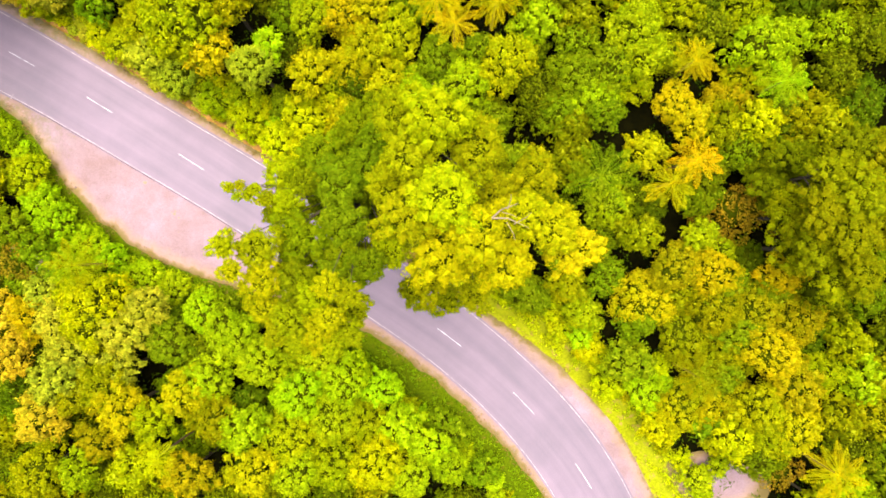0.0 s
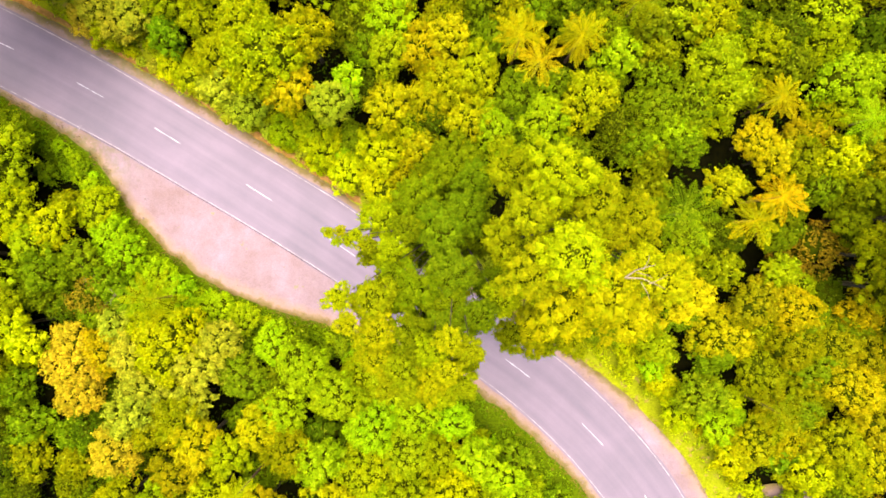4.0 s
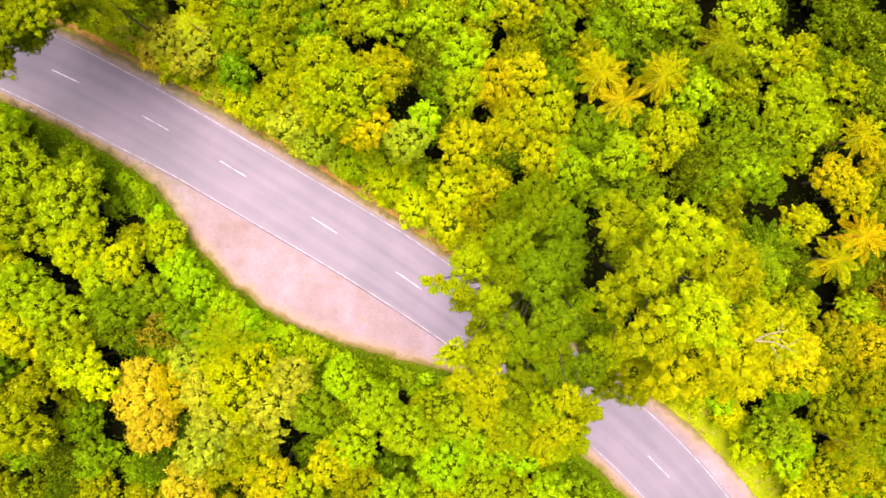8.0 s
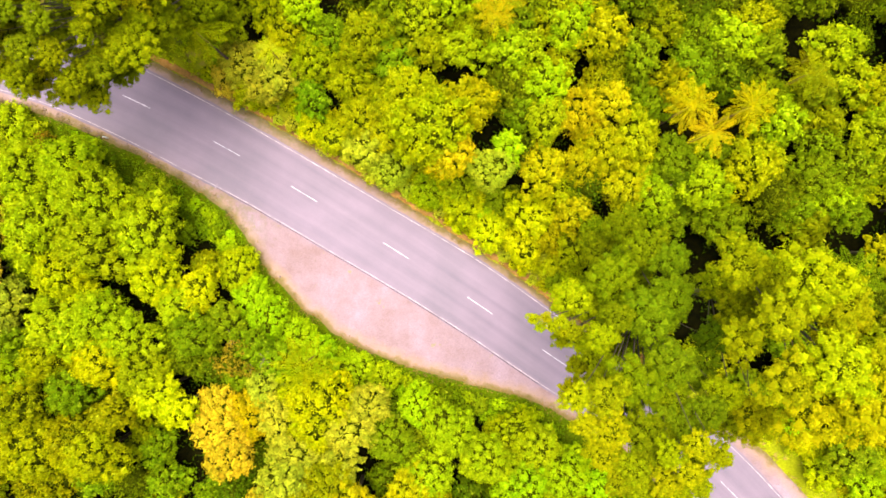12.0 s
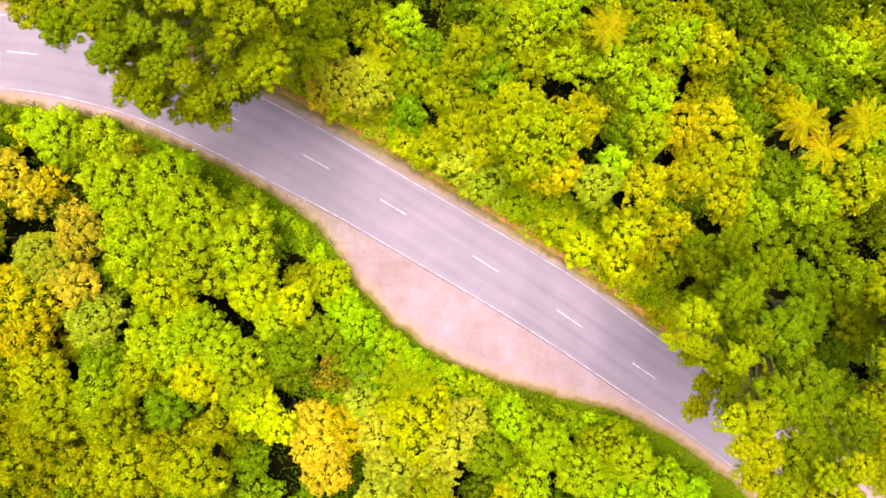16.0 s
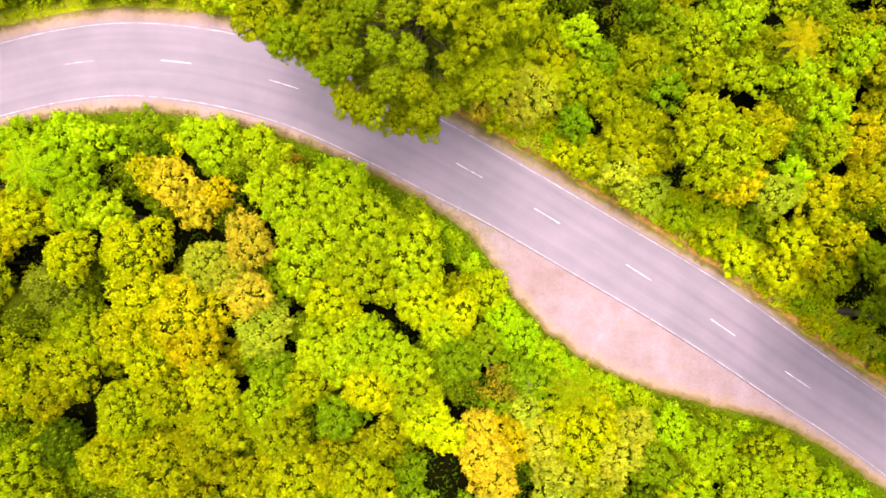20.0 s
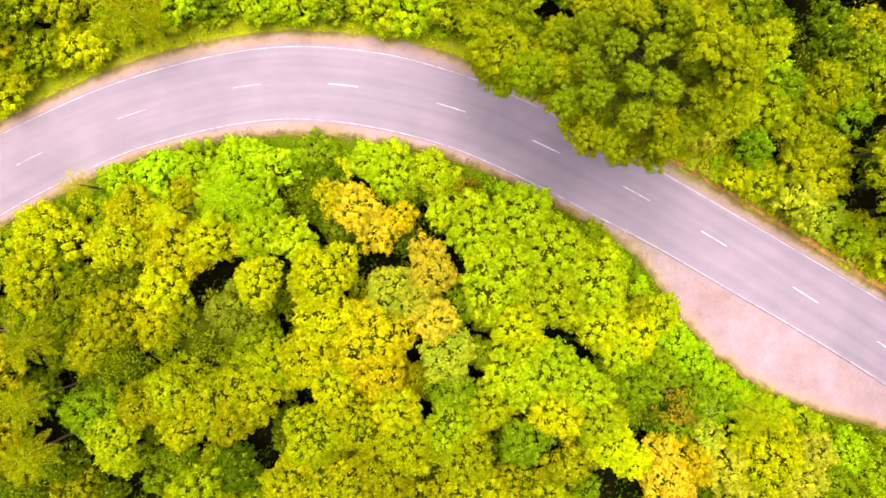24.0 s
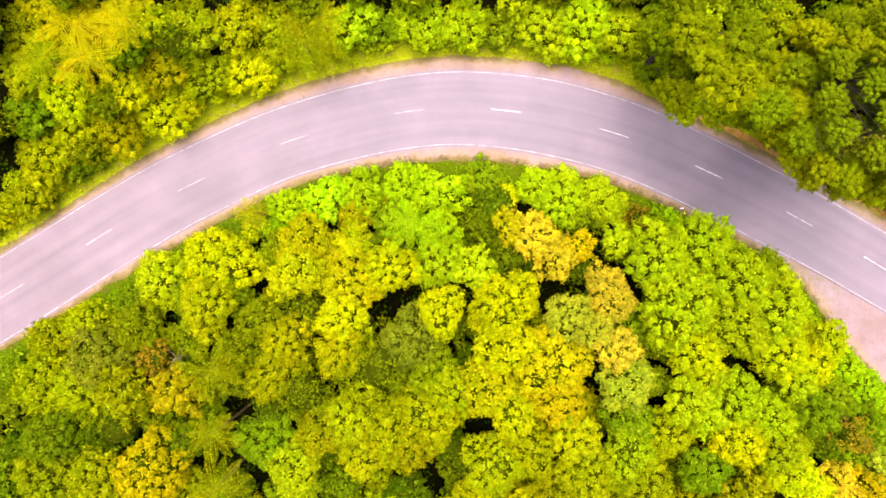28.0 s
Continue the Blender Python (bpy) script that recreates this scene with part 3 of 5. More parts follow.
def tree_fern(x, y, top, r, key):
    rng = random.Random(round(x * 100) * 31 + round(y * 100) + 5)
    PLACED.append((x, y, r * 0.8))
    z = ground_at(x, y) - 0.1
    crown = max(top + 0.6 - 0.25 * r, z + 0.5)
    base = new("tree_fern")
    base.location = (x, y, z)
    tagged(base, WORDS[key] + " tree fern with a star of arching fronds", "tree fern", "tree ferns")
    part("trunk", FERN_TRUNK, base, at=Matrix.Diagonal((0.12, 0.12, crown - z - 0.02, 1)))
    count, turn = rng.randint(12, 14), rng.uniform(0, 6.28)
    for k in range(count + 4):
        young = k >= count
        a = turn + 6.28318 * k / (4 if young else count) + rng.uniform(-0.14, 0.14)
        size = r * (rng.uniform(0.4, 0.55) if young else rng.uniform(0.8, 1.06))
        pitch = rng.uniform(-0.5, -0.25) if young else rng.uniform(-0.16, 0.12)
        f = part("frond", rng.choice(FRONDS), base, at=Matrix.Translation((0, 0, crown - z)) @ Matrix.Rotation(a, 4, "Z") @ Matrix.Rotation(pitch, 4, "Y") @ Matrix.Diagonal((size, size * rng.uniform(0.9, 1.15), size, 1)))
        tinted(f, key, rng, 0.18)
        f.color = [c * 0.85 for c in f.color[:3]] + [1]
    return base


def giant(x, y, label, boughs, bright=(0.84, 0.90)):
    """A tall podocarp: a trunk and limbs that carry separate boughs (x, y, top, radius, colour)."""
    rng = random.Random(round(x * 10) + round(y * 10))
    z = ground_at(x, y) - 0.2
    base = new("podocarp_tree")
    base.location = (x, y, z)
    tagged(base, label, "tree", "tall trees over the road")
    peak = sorted(b[2] for b in boughs)[len(boughs) // 2] - 4 - z
    part("trunk", TRUNKS[1], base, at=Matrix.Diagonal((0.3, 0.3, peak * 0.8, 1)))
    ends = list(boughs)
    for k in range(7):
        a, up = 2.4 * k, 0.45 + 0.07 * k
        ends.append((x + 1.7 * math.cos(a), y + 1.7 * math.sin(a), z + peak * up, 2.3, "GV"))
    for bx, by, top, r, key in ends:
        PLACED.append((bx, by, r))
        s = 0.84 * r / 2.2
        place = Vector((bx - x, by - y, top - 1.75 * s - z))
        b = part("bough", rng.choice(BOUGHS), base, at=Matrix.Translation(place) @ Matrix.Rotation(rng.uniform(0, 6.28), 4, "Z") @ Matrix.Scale(s, 4))
        tinted(b, key, rng, 0.1)
        b.color = [b.color[0] * bright[0], b.color[1] * bright[1], b.color[2], 1]
        reach = math.hypot(place.x, place.y)
        root = max(place.z - 0.9 * reach - 2.0, 3.0)
        part("limb", rng.choice(LIMB_SET), base, at=aim((0, 0, min(root, peak * 0.8)), place + Vector((0, 0, 0.2))))
    return base


def dead_limb(base, a, b):
    """A bare, bleached branch with two forks, from a to b in the world."""
    a, b = Vector(a) - base.location, Vector(b) - base.location
    d = b - a
    side = Vector((-d.y, d.x, 0.4)) * 0.35
    limb = part("dead_limb", tube([a, a + d * 0.4 + side * 0.3, b], (0.06, 0.04, 0.012), 6, "dead_limb", DEAD), base, "bleached bare branch")
    for k in (-1, 1):
        m = a + d * (0.5 + 0.1 * k)
        part("twig", tube([m, m + d * 0.25 + side * k * 0.7, m + d * 0.35 + side * k * 1.2], (0.028, 0.02, 0.008), 5, "twig", DEAD), limb)


def bare_shrub(x, y, top):
    """A dead shrub: a stem and thin bleached twigs."""
    rng = random.Random(round(x * 10) + 3)
    z = ground_at(x, y)
    base = new("bare_shrub")
    base.location = (x, y, z)
    tagged(base, "dead shrub of thin bleached twigs among green crowns", "shrub", "dead shrubs")
    tall = top - z
    part("stem", tube([(0, 0, 0), (0.1, 0.05, tall * 0.5), (0, 0.1, tall * 0.9)], (0.07, 0.05, 0.025), 6, "stem", DEAD), base)
    for k in range(8):
        a, h = 2.4 * k, tall * (0.6 + 0.035 * k)
        r = rng.uniform(0.7, 1.5)
        part("twig", tube([(0.03, 0.06, h), (r * 0.5 * math.cos(a), r * 0.5 * math.sin(a), h + 0.4), (r * math.cos(a + 0.3), r * math.sin(a + 0.3), h + rng.uniform(0.4, 0.9))], (0.03, 0.022, 0.008), 5, "twig", DEAD), base)


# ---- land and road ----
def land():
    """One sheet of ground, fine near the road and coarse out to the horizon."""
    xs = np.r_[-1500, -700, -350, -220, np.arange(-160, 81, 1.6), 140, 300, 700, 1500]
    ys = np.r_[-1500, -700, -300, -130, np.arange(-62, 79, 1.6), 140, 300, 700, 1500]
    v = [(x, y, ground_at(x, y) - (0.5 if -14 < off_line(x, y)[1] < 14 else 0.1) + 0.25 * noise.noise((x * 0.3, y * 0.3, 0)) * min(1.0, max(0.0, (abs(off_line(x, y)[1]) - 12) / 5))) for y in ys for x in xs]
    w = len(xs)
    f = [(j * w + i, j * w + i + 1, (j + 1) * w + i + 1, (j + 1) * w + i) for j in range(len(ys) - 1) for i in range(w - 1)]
    return tagged(new("ground", mesh_of("ground", v, f, SOIL, True)), "forest floor of leaf litter, its deep shade coloured in near-black", "ground", kind="structure")


def ribbon(name, s0, s1, step, across, height, material, uv=False, inset=0):
    """A strip along the road: across(s) gives the offsets, height(s, u) the level."""
    count = int((s1 - s0) / step) + 1
    v, f, c = [], [], []
    for i in range(count):
        s = s0 + (s1 - s0) * i / (count - 1)
        us = across(s)
        for u in us:
            v.append((*on_line(s, u), height(s, u)))
            c.append((abs(us[-1 if inset > 0 else 0] - u), s) if inset else (u, s))
        w = len(us)
        if i:
            f += [((i - 1) * w + k, i * w + k, i * w + k + 1, (i - 1) * w + k + 1) for k in range(w - 1)]
    f = [q[::-1] for q in f] if v and (Vector(v[f[0][1]]) - Vector(v[f[0][0]])).cross(Vector(v[f[0][2]]) - Vector(v[f[0][0]])).z < 0 else f
    me = mesh_of(name, v, f, material, True)
    if uv:
        layer = me.uv_layers.new(name="along")
        for loop in me.loops:
            layer.data[loop.index].uv = c[loop.vertex_index]
    return me


def camber(s, u):
    return 0.12 - 0.008 * abs(u)


def wobble(s, k, size=0.18):
    return size * noise.noise((s * 0.45, k, 0.0)) + 0.6 * size * noise.noise((s * 1.7, k, 4.0))


land()
road = tagged(new("road", ribbon("road", 2, LENGTH - 2, 0.6, lambda s: list(np.linspace(-inner(s) - 0.22 + wobble(s, 1, 0.1), outer(s) + 0.22 + wobble(s, 2, 0.1), 13)), camber, ROAD, True)),
              "worn pale grey chip-sealed two-lane road", "road", kind="structure")
tagged(new("gravel_shoulder", ribbon("gravel_shoulder", 2, LENGTH - 2, 0.5, lambda s: list(np.linspace(outer(s) + 0.03, gravel_north(s) + wobble(s, 3, 0.3), 6)), lambda s, u: 0.07 - 0.012 * (u - 3.3), GRAVEL, True, 1)),
       "narrow pinkish gravel shoulder along the bank", "gravel shoulder", kind="structure")
tagged(new("gravel_lay_by", ribbon("gravel_lay_by", 2, LENGTH - 2, 0.5, lambda s: list(np.linspace(-gravel_south(s) + wobble(s, 5, 0.3), -inner(s) - 0.05, 12)), lambda s, u: 0.075 - 0.004 * (-u - 3.3), GRAVEL, True, -1)),
       "pinkish gravel shoulder widening into a lay-by", "gravel lay-by", kind="structure")
tagged(new("bank_grass", ribbon("bank_grass", 2, LENGTH - 2, 0.8, lambda s: list(np.linspace(gravel_north(s) - 0.4, gravel_north(s) + 3.4 + 1.3 * noise.noise((s * 0.21, 3.0, 0)), 8)), lambda s, u: level(s, u) + 0.03, BANK)),
       "dry yellow grass on the road cutting's bank", "grass bank", kind="structure")
tagged(new("clay_cut", ribbon("clay_cut", 96, 160, 0.4, lambda s: [gravel_north(s) + o + wobble(s, 9, 0.35) for o in (0.05, 0.2, 0.36, 0.55, 0.75)], lambda s, u: level(s, u) + max(0.0, 0.09 + 0.22 * noise.noise((s * 0.9, u * 1.3, 7.0)) + 0.2 * math.sin(4.2 * max(0.0, min(0.75, u - gravel_north(s) - 0.05)))) - 0.02, CLAY)),
       "crumbling orange-brown clay foot of the cutting", "clay bank", kind="structure")
tagged(new("verge_grass", ribbon("verge_grass", 2, LENGTH - 2, 0.8, lambda s: list(np.linspace(-gravel_south(s) - 3.2, -gravel_south(s) + 0.4, 6)), lambda s, u: level(s, u) + 0.03, GRASS)),
       "mown dark green grass verge between gravel and trees", "grass verge", kind="structure")

for side, name in ((1, "edge_line"), (-1, "edge_line")):
    def across(s, side=side):
        u = outer(s) if side > 0 else -inner(s)
        return [u - 0.036, u + 0.036]
    part(name, ribbon(name, 2, LENGTH - 2, 0.8, across, lambda s, u: camber(s, u) + 0.006, EDGE_PAINT), road, "thin worn white edge line")
for s in (18.0, 28.5, 38.8, 49.3, 60.4, 72.2, 81.8, 92.8, 103.0, 113.1, 122.1, 132.8, 142.8, 151.9, 164.0, 174.0, 183.5, 193.5, 203.5):
    part("centre_dash", ribbon("centre_dash", s - 1.5, s + 1.5, 0.5, lambda q: [-0.036, 0.036], lambda q, u: camber(q, u) + 0.006, EDGE_PAINT if s < 76 else PAINT), road, "white centre-line dash")


part("seal_seam", ribbon("seal_seam", 114, 152, 0.5, lambda s: [-inner(s) - 0.17 + wobble(s, 21, 0.03), -inner(s) - 0.11 + wobble(s, 22, 0.03)], lambda s, u: camber(s, u) + 0.005, SEAM), road, "dark seam along the edge of the seal")


# ---- tall trees ----
leaning_tree = giant(2.5, 4.5, "tall olive podocarp leaning its crown over the road", (
    (-0.5, 6.8, 32, 2.76, "VL"),
    (-2.0, 4.9, 31, 2.40, "V"),
    (1.7, 5.7, 30, 2.62, "V"),
    (-2.8, 7.6, 28, 2.28, "V"),
    (0.1, 2.4, 33, 2.68, "VL"),
    (-1.9, 1.6, 32, 2.47, "V"),
    (1.9, 0.7, 32.5, 2.58, "YV"),
    (0.2, -0.5, 31, 2.84, "YV"),
    (-3.3, 3.3, 29, 1.90, "V"),
    (3.6, -1.1, 30, 2.31, "YV"),
    (6.4, 1.2, 28, 2.60, "Y"),
    (8.1, -0.1, 26, 2.57, "YO"),
    (5.9, 4.5, 24, 2.52, "V"),
    (3.2, 3.5, 27, 2.00, "V"),
    (-0.8, -2.2, 25, 2.1, "V"),
    (-1.9, -3.3, 20, 1.9, "GV"),
    (0.3, -3.9, 20, 1.9, "GV"),
    (2.2, -3.7, 20, 1.8, "V"),
    (4.6, 1.8, 29, 1.90, "YV"),
), (0.95, 0.95))
giant(-6.0, 4.5, "dark green podocarp whose limbs overhang the road", (
    (-7.0, 4.0, 24, 2.88, "DG"),
    (-8.7, 6.2, 21, 2.70, "GV"),
    (-11.2, 4.8, 20, 2.36, "VL"),
    (-5.3, 5.3, 23, 2.21, "DG"),
    (-6.3, 1.1, 26, 2.57, "DG"),
    (-8.8, 0.4, 27, 2.50, "GV"),
    (-10.9, -0.3, 28, 1.95, "V"),
    (-12.8, -0.1, 28.5, 1.28, "YV"),
    (-6.5, -2.3, 27, 2.50, "DG"),
    (-8.6, -2.4, 28, 2.21, "GV"),
    (-10.7, -2.2, 28, 1.79, "YV"),
    (-4.6, -1.2, 27, 1.67, "DG"),
    (-7.7, -3.9, 27.5, 1.81, "GV"),
    (-5.4, -3.7, 27, 1.50, "V"),
    (-12.0, 2.2, 20, 1.26, "V"),
    (-12.3, -1.6, 28.5, 1.12, "YV"),
    (-5.0, 5.1, 22, 2.26, "DG"),
    (-3.5, 0.4, 23, 1.91, "DG"),
    (-3.2, -0.4, 26, 1.58, "VL"),
    (-6.2, -0.8, 26, 1.88, "GV"),
    (-0.7, 1.9, 18, 1.89, "D"),
    (-9.9, 1.7, 22, 1.81, "VL"),
    (-14.5, 3.8, 22, 0.62, "YV"),
    (-14.0, 3.2, 21.7, 0.55, "VL"),
    (-13.7, 3.9, 22.2, 0.6, "YV"),
    (-12.6, 3.6, 22.2, 0.7, "VL"),
    (-12.2, 2.9, 21.8, 0.7, "YV"),
    (-8.6, 3.0, 20, 1.9, "DG"),
    (-7.4, 2.3, 19, 1.9, "DG"),
    (-9.6, 4.4, 19, 1.7, "GV"),
    (-13.2, 3.3, 22, 0.75, "VL"),
    (-11.8, 3.0, 22, 0.90, "V"),
    (-6.4, -2.3, 30, 1.23, "YV"),
    (-5.2, -2.9, 30, 1.17, "V"),
    (-6.5, -4.2, 29, 1.20, "YV"),
    (-7.5, -3.1, 29, 1.33, "VL"),
    (-10.9, 2.2, 20.5, 1.40, "VL"),
    (-10.8, 0.2, 20, 1.50, "V"),
    (-11.2, -1.7, 19, 1.37, "YV"),
    (-8.3, -0.8, 18, 1.48, "V"),
    (-7.0, 1.1, 18, 1.73, "GV"),
    (-5.8, -0.6, 17, 1.51, "V"),
    (-10.1, 2.7, 24, 1.58, "VL"),
    (-10.1, 1.0, 22, 1.43, "V"),
    (-9.2, 4.1, 24, 1.44, "GV"),
    (-5.6, -5.2, 28, 1.5, "V"),
    (-7.3, -5.2, 28, 1.7, "YV"),
    (-9.2, -4.5, 27.5, 1.8, "V"),
    (-10.8, -3.9, 27, 1.5, "YV"),
    (-8.4, -5.9, 27, 1.4, "V"),
    (-6.6, -5.8, 27.5, 1.3, "VL"),
    (-9.9, -5.4, 27, 1.3, "V"),
    (-8.0, -2.0, 22, 1.9, "GV"),
    (-9.8, -0.6, 22, 1.8, "V"),
))
def dome_boughs(cx, cy, peak, rings, seed):
    """Boughs set in rings over one great round head: (how many, distance out, drop, radius, colours)."""
    rng = random.Random(seed)
    rows = []
    for count, out, drop, r, keys in rings:
        turn = rng.uniform(0, 6.28)
        for k in range(count):
            a = turn + 6.28318 * k / count + rng.uniform(-0.12, 0.12)
            d = out * rng.uniform(0.94, 1.06)
            rows.append((cx + d * math.cos(a), cy + d * math.sin(a), peak - drop + rng.uniform(-0.4, 0.4), r * rng.uniform(0.9, 1.1), rng.choice(keys)))
    return rows


giant(-46.4, 28.6, "great dome-headed dark green podocarp beside the road", dome_boughs(-47.7, 25.6, 24.6, (
    (1, 0.0, 0.0, 1.6, ("DG",)), (6, 2.4, 0.4, 1.5, ("DG", "DG", "GV")), (11, 4.3, 1.6, 1.55, ("DG", "GV")), (15, 5.8, 3.7, 1.65, ("GV", "V", "DG")), (15, 6.1, 6.2, 1.75, ("GV", "V")), (9, 4.6, 7.4, 1.9, ("DG", "GV"))), 12) + [
    (-50.9, 24.6, 14.5, 2.1, "DG"), (-49.0, 23.6, 13.5, 2.1, "GV"), (-47.0, 23.2, 13.5, 2.0, "DG"), (-52.6, 26.2, 13.0, 2.0, "GV"), (-48.2, 26.2, 15.0, 2.2, "DG"), (-50.2, 27.4, 14.0, 2.2, "DG"),
    (-52.9, 25.4, 20.0, 1.9, "V"), (-53.6, 27.4, 20.0, 1.9, "GV"), (-54.4, 25.6, 18.0, 1.8, "V")], (1.05, 1.02))
giant(-41.0, 28.0, "olive podocarp crowding the great dome-headed tree", (
    (-44.7, 25.7, 27, 2.67, "V"),
    (-42.5, 24.3, 25, 2.28, "V"),
    (-39.7, 26.6, 23, 2.21, "VL"),
    (-41.8, 23.0, 22, 2.26, "V"),
    (-41.8, 28.8, 25, 2.46, "GV"),
    (-42.1, 22.0, 22, 2.34, "V"),
    (-41.0, 24.3, 20, 2.36, "GV"),
))
giant(-58.0, 33.0, "olive podocarp on the bank of the bend", (
    (-57.1, 26.3, 22, 3.01, "V"),
    (-58.5, 28.3, 21, 2.70, "V"),
    (-57.6, 28.5, 10, 2.40, "V"),
    (-55.6, 24.8, 22, 2.26, "GV"),
    (-54.0, 27.0, 10, 2.02, "VL"),
    (-56.7, 29.3, 22, 2.64, "GV"),
    (-59.1, 31.2, 18, 2.47, "V"),
    (-56.3, 27.3, 9, 2.05, "VL"),
))
giant(28.1, 5.5, "tall dark olive podocarp deep in the forest", (
    (27.5, 5.4, 21, 2.31, "V"),
    (29.9, 7.5, 20, 2.36, "GV"),
    (29.2, 3.8, 22, 2.64, "V"),
    (26.8, 2.7, 21, 2.51, "V"),
    (28.9, 0.8, 21, 2.51, "V"),
    (27.4, 0.0, 19, 2.42, "V"),
    (30.2, -1.9, 20, 2.36, "V"),
    (29.5, -2.5, 18, 2.26, "VL"),
    (31.4, 6.2, 21, 2.70, "V"),
    (31.8, 1.6, 21, 2.89, "V"),
    (27.1, 1.7, 17, 2.10, "V"),
), (0.8, 0.8))
giant(-6.0, 8.6, "dull green podocarp rising from the slope forest", (
    (-6.0, 8.6, 20, 2.17, "GV"),
    (-4.7, 7.7, 21, 1.93, "DG"),
    (-7.2, 7.6, 17, 1.68, "G"),
    (-5.4, 4.3, 22, 2.34, "DG"),
))
# bleached dead branches on the leaning tree's head
dead_limb(leaning_tree, (2.5, 1.4, 32.2), (4.3, 0.9, 32.9))
dead_limb(leaning_tree, (2.5, 1.4, 32.2), (3.7, 2.1, 33.3))

# ---- forest on the bank, from west to east ----
tree(-117.2, 20.7, 3.4, 2.86, "V")
tree(-116.3, 20.4, 2.9, 1.96, "V")
tree(-115.0, 24.0, 4.8, 3.36, "VL")
tree(-115.0, 27.2, 7.2, 2.69, "G")
tree(-114.3, 30.4, 8.5, 2.63, "V")
tree(-113.3, 33.8, 9.4, 3.00, "V")
tree(-112.8, 23.3, 2.7, 2.43, "DG")
tree(-111.8, 35.8, 10.3, 2.55, "YV")
tree(-111.7, 27.0, 6.1, 2.74, "VL")
tree(-111.5, 29.0, 8.2, 2.64, "YL")
tree_fern(-110.8, 30.9, 10.9, 3.22, "VL")
tree(-108.8, 26.8, 4.1, 3.11, "YV")
tree_fern(-108.1, 33.9, 11.2, 4.13, "YY")
tree_fern(-107.5, 31.0, 10.8, 3.23, "YY")
tree(-106.8, 35.5, 9.8, 2.57, "Y")
tree(-106.8, 30.0, 7.1, 2.80, "YL")
tree(-104.7, 28.3, 3.8, 3.13, "YL")
tree_fern(-104.2, 34.3, 10.9, 3.03, "YY")
tree(-103.6, 32.1, 6.0, 3.02, "YV")
tree(-103.4, 34.8, 9.1, 2.60, "VL")
tree(-102.8, 29.2, 3.2, 2.58, "VL")
tree(-100.6, 35.0, 8.0, 3.18, "V")
tree(-100.1, 31.6, 5.2, 3.06, "VL")
tree(-96.7, 35.7, 6.7, 3.25, "VL")
tree(-96.6, 32.2, 4.4, 2.82, "YL")
tree(-95.2, 32.3, 2.7, 2.31, "YL")
tree(-93.2, 35.9, 5.8, 2.75, "V")
tree_fern(-90.3, 33.8, 6.1, 3.50, "V")
tree_fern(-88.8, 33.6, 3.5, 2.58, "VL")
tree_fern(-88.6, 35.9, 5.8, 2.59, "YV")
tree(-84.5, 36.5, 4.3, 2.54, "G")
tree(-80.1, 37.1, 4.3, 3.38, "L")
tree(-75.6, 36.7, 4.0, 2.83, "L")
tree(-71.7, 36.6, 3.6, 2.85, "G")
tree(-68.1, 36.4, 4.5, 3.37, "L")
tree(-64.4, 35.7, 2.8, 2.43, "L")
tree(-63.9, 36.6, 5.3, 3.33, "LL")
tree(-60.8, 35.8, 5.2, 2.78, "L")
tree(-57.3, 33.0, 3.5, 2.40, "G")
tree(-41.0, 24.5, 5.0, 2.12, "OP")
tree_fern(-40.1, 25.4, 14.0, 2.97, "VL")
tree(-39.1, 23.8, 5.0, 2.35, "VL")
tree(-39.1, 25.5, 7.0, 2.92, "YP")
tree(-37.7, 23.8, 6.0, 2.42, "YP")
tree(-36.0, 29.8, 8.9, 2.51, "VL")
tree(-35.7, 25.2, 7.0, 3.13, "YP")
tree(-34.6, 28.0, 8.4, 2.37, "VL")
tree(-32.9, 29.3, 10.1, 2.05, "LL")
tree(-32.8, 20.0, 4.1, 2.15, "YL")
tree(-32.7, 22.3, 7.0, 2.27, "VG")
tree(-32.1, 25.7, 8.5, 3.05, "VL")
tree(-31.0, 27.3, 8.7, 2.36, "G")
tree(-30.6, 19.1, 4.2, 2.38, "Y")
tree(-29.0, 23.7, 7.9, 2.66, "VL")
tree(-28.2, 30.1, 8.5, 2.63, "DG")
tree(-28.2, 20.9, 6.6, 2.45, "Y")
tree(-27.8, 17.6, 6.0, 2.86, "LP")
tree(-27.3, 27.0, 10.4, 2.55, "V")
tree(-25.6, 15.9, 5.0, 2.35, "LP")
tree(-25.6, 19.4, 6.3, 2.73, "Y")
tree(-25.3, 25.8, 8.9, 2.72, "G")
tree(-25.3, 29.9, 11.1, 2.26, "G")
tree(-23.5, 21.2, 14.0, 2.62, "VL")
tree(-22.5, 29.0, 10.8, 2.93, "L")
tree(-21.9, 13.8, 4.4, 2.15, "L")
tree(-21.7, 18.7, 15.0, 4.02, "VL")
tree(-19.9, 29.8, 12.1, 2.47, "L")
tree(-19.8, 16.4, 12.5, 2.35, "YO")
tree(-18.7, 12.7, 4.5, 2.37, "YL")
tree(-18.5, 20.4, 14.0, 2.76, "YV")
tree(-18.4, 25.7, 11.5, 2.50, "L")
tree(-17.6, 27.2, 11.2, 2.91, "V")
tree(-16.5, 15.2, 12.0, 2.47, "LP")
tree_fern(-16.5, 26.9, 13.5, 1.89, "YO")
tree_fern(-35.4, 25.3, 9.2, 1.66, "YL")
tree_fern(-16.3, 27.7, 13.2, 2.19, "VO")
tree(-16.2, 10.1, 3.8, 2.39, "YL")
tree(-15.1, 16.9, 11.5, 1.90, "LL")
tree(-15.1, 25.2, 12.1, 2.47, "L")
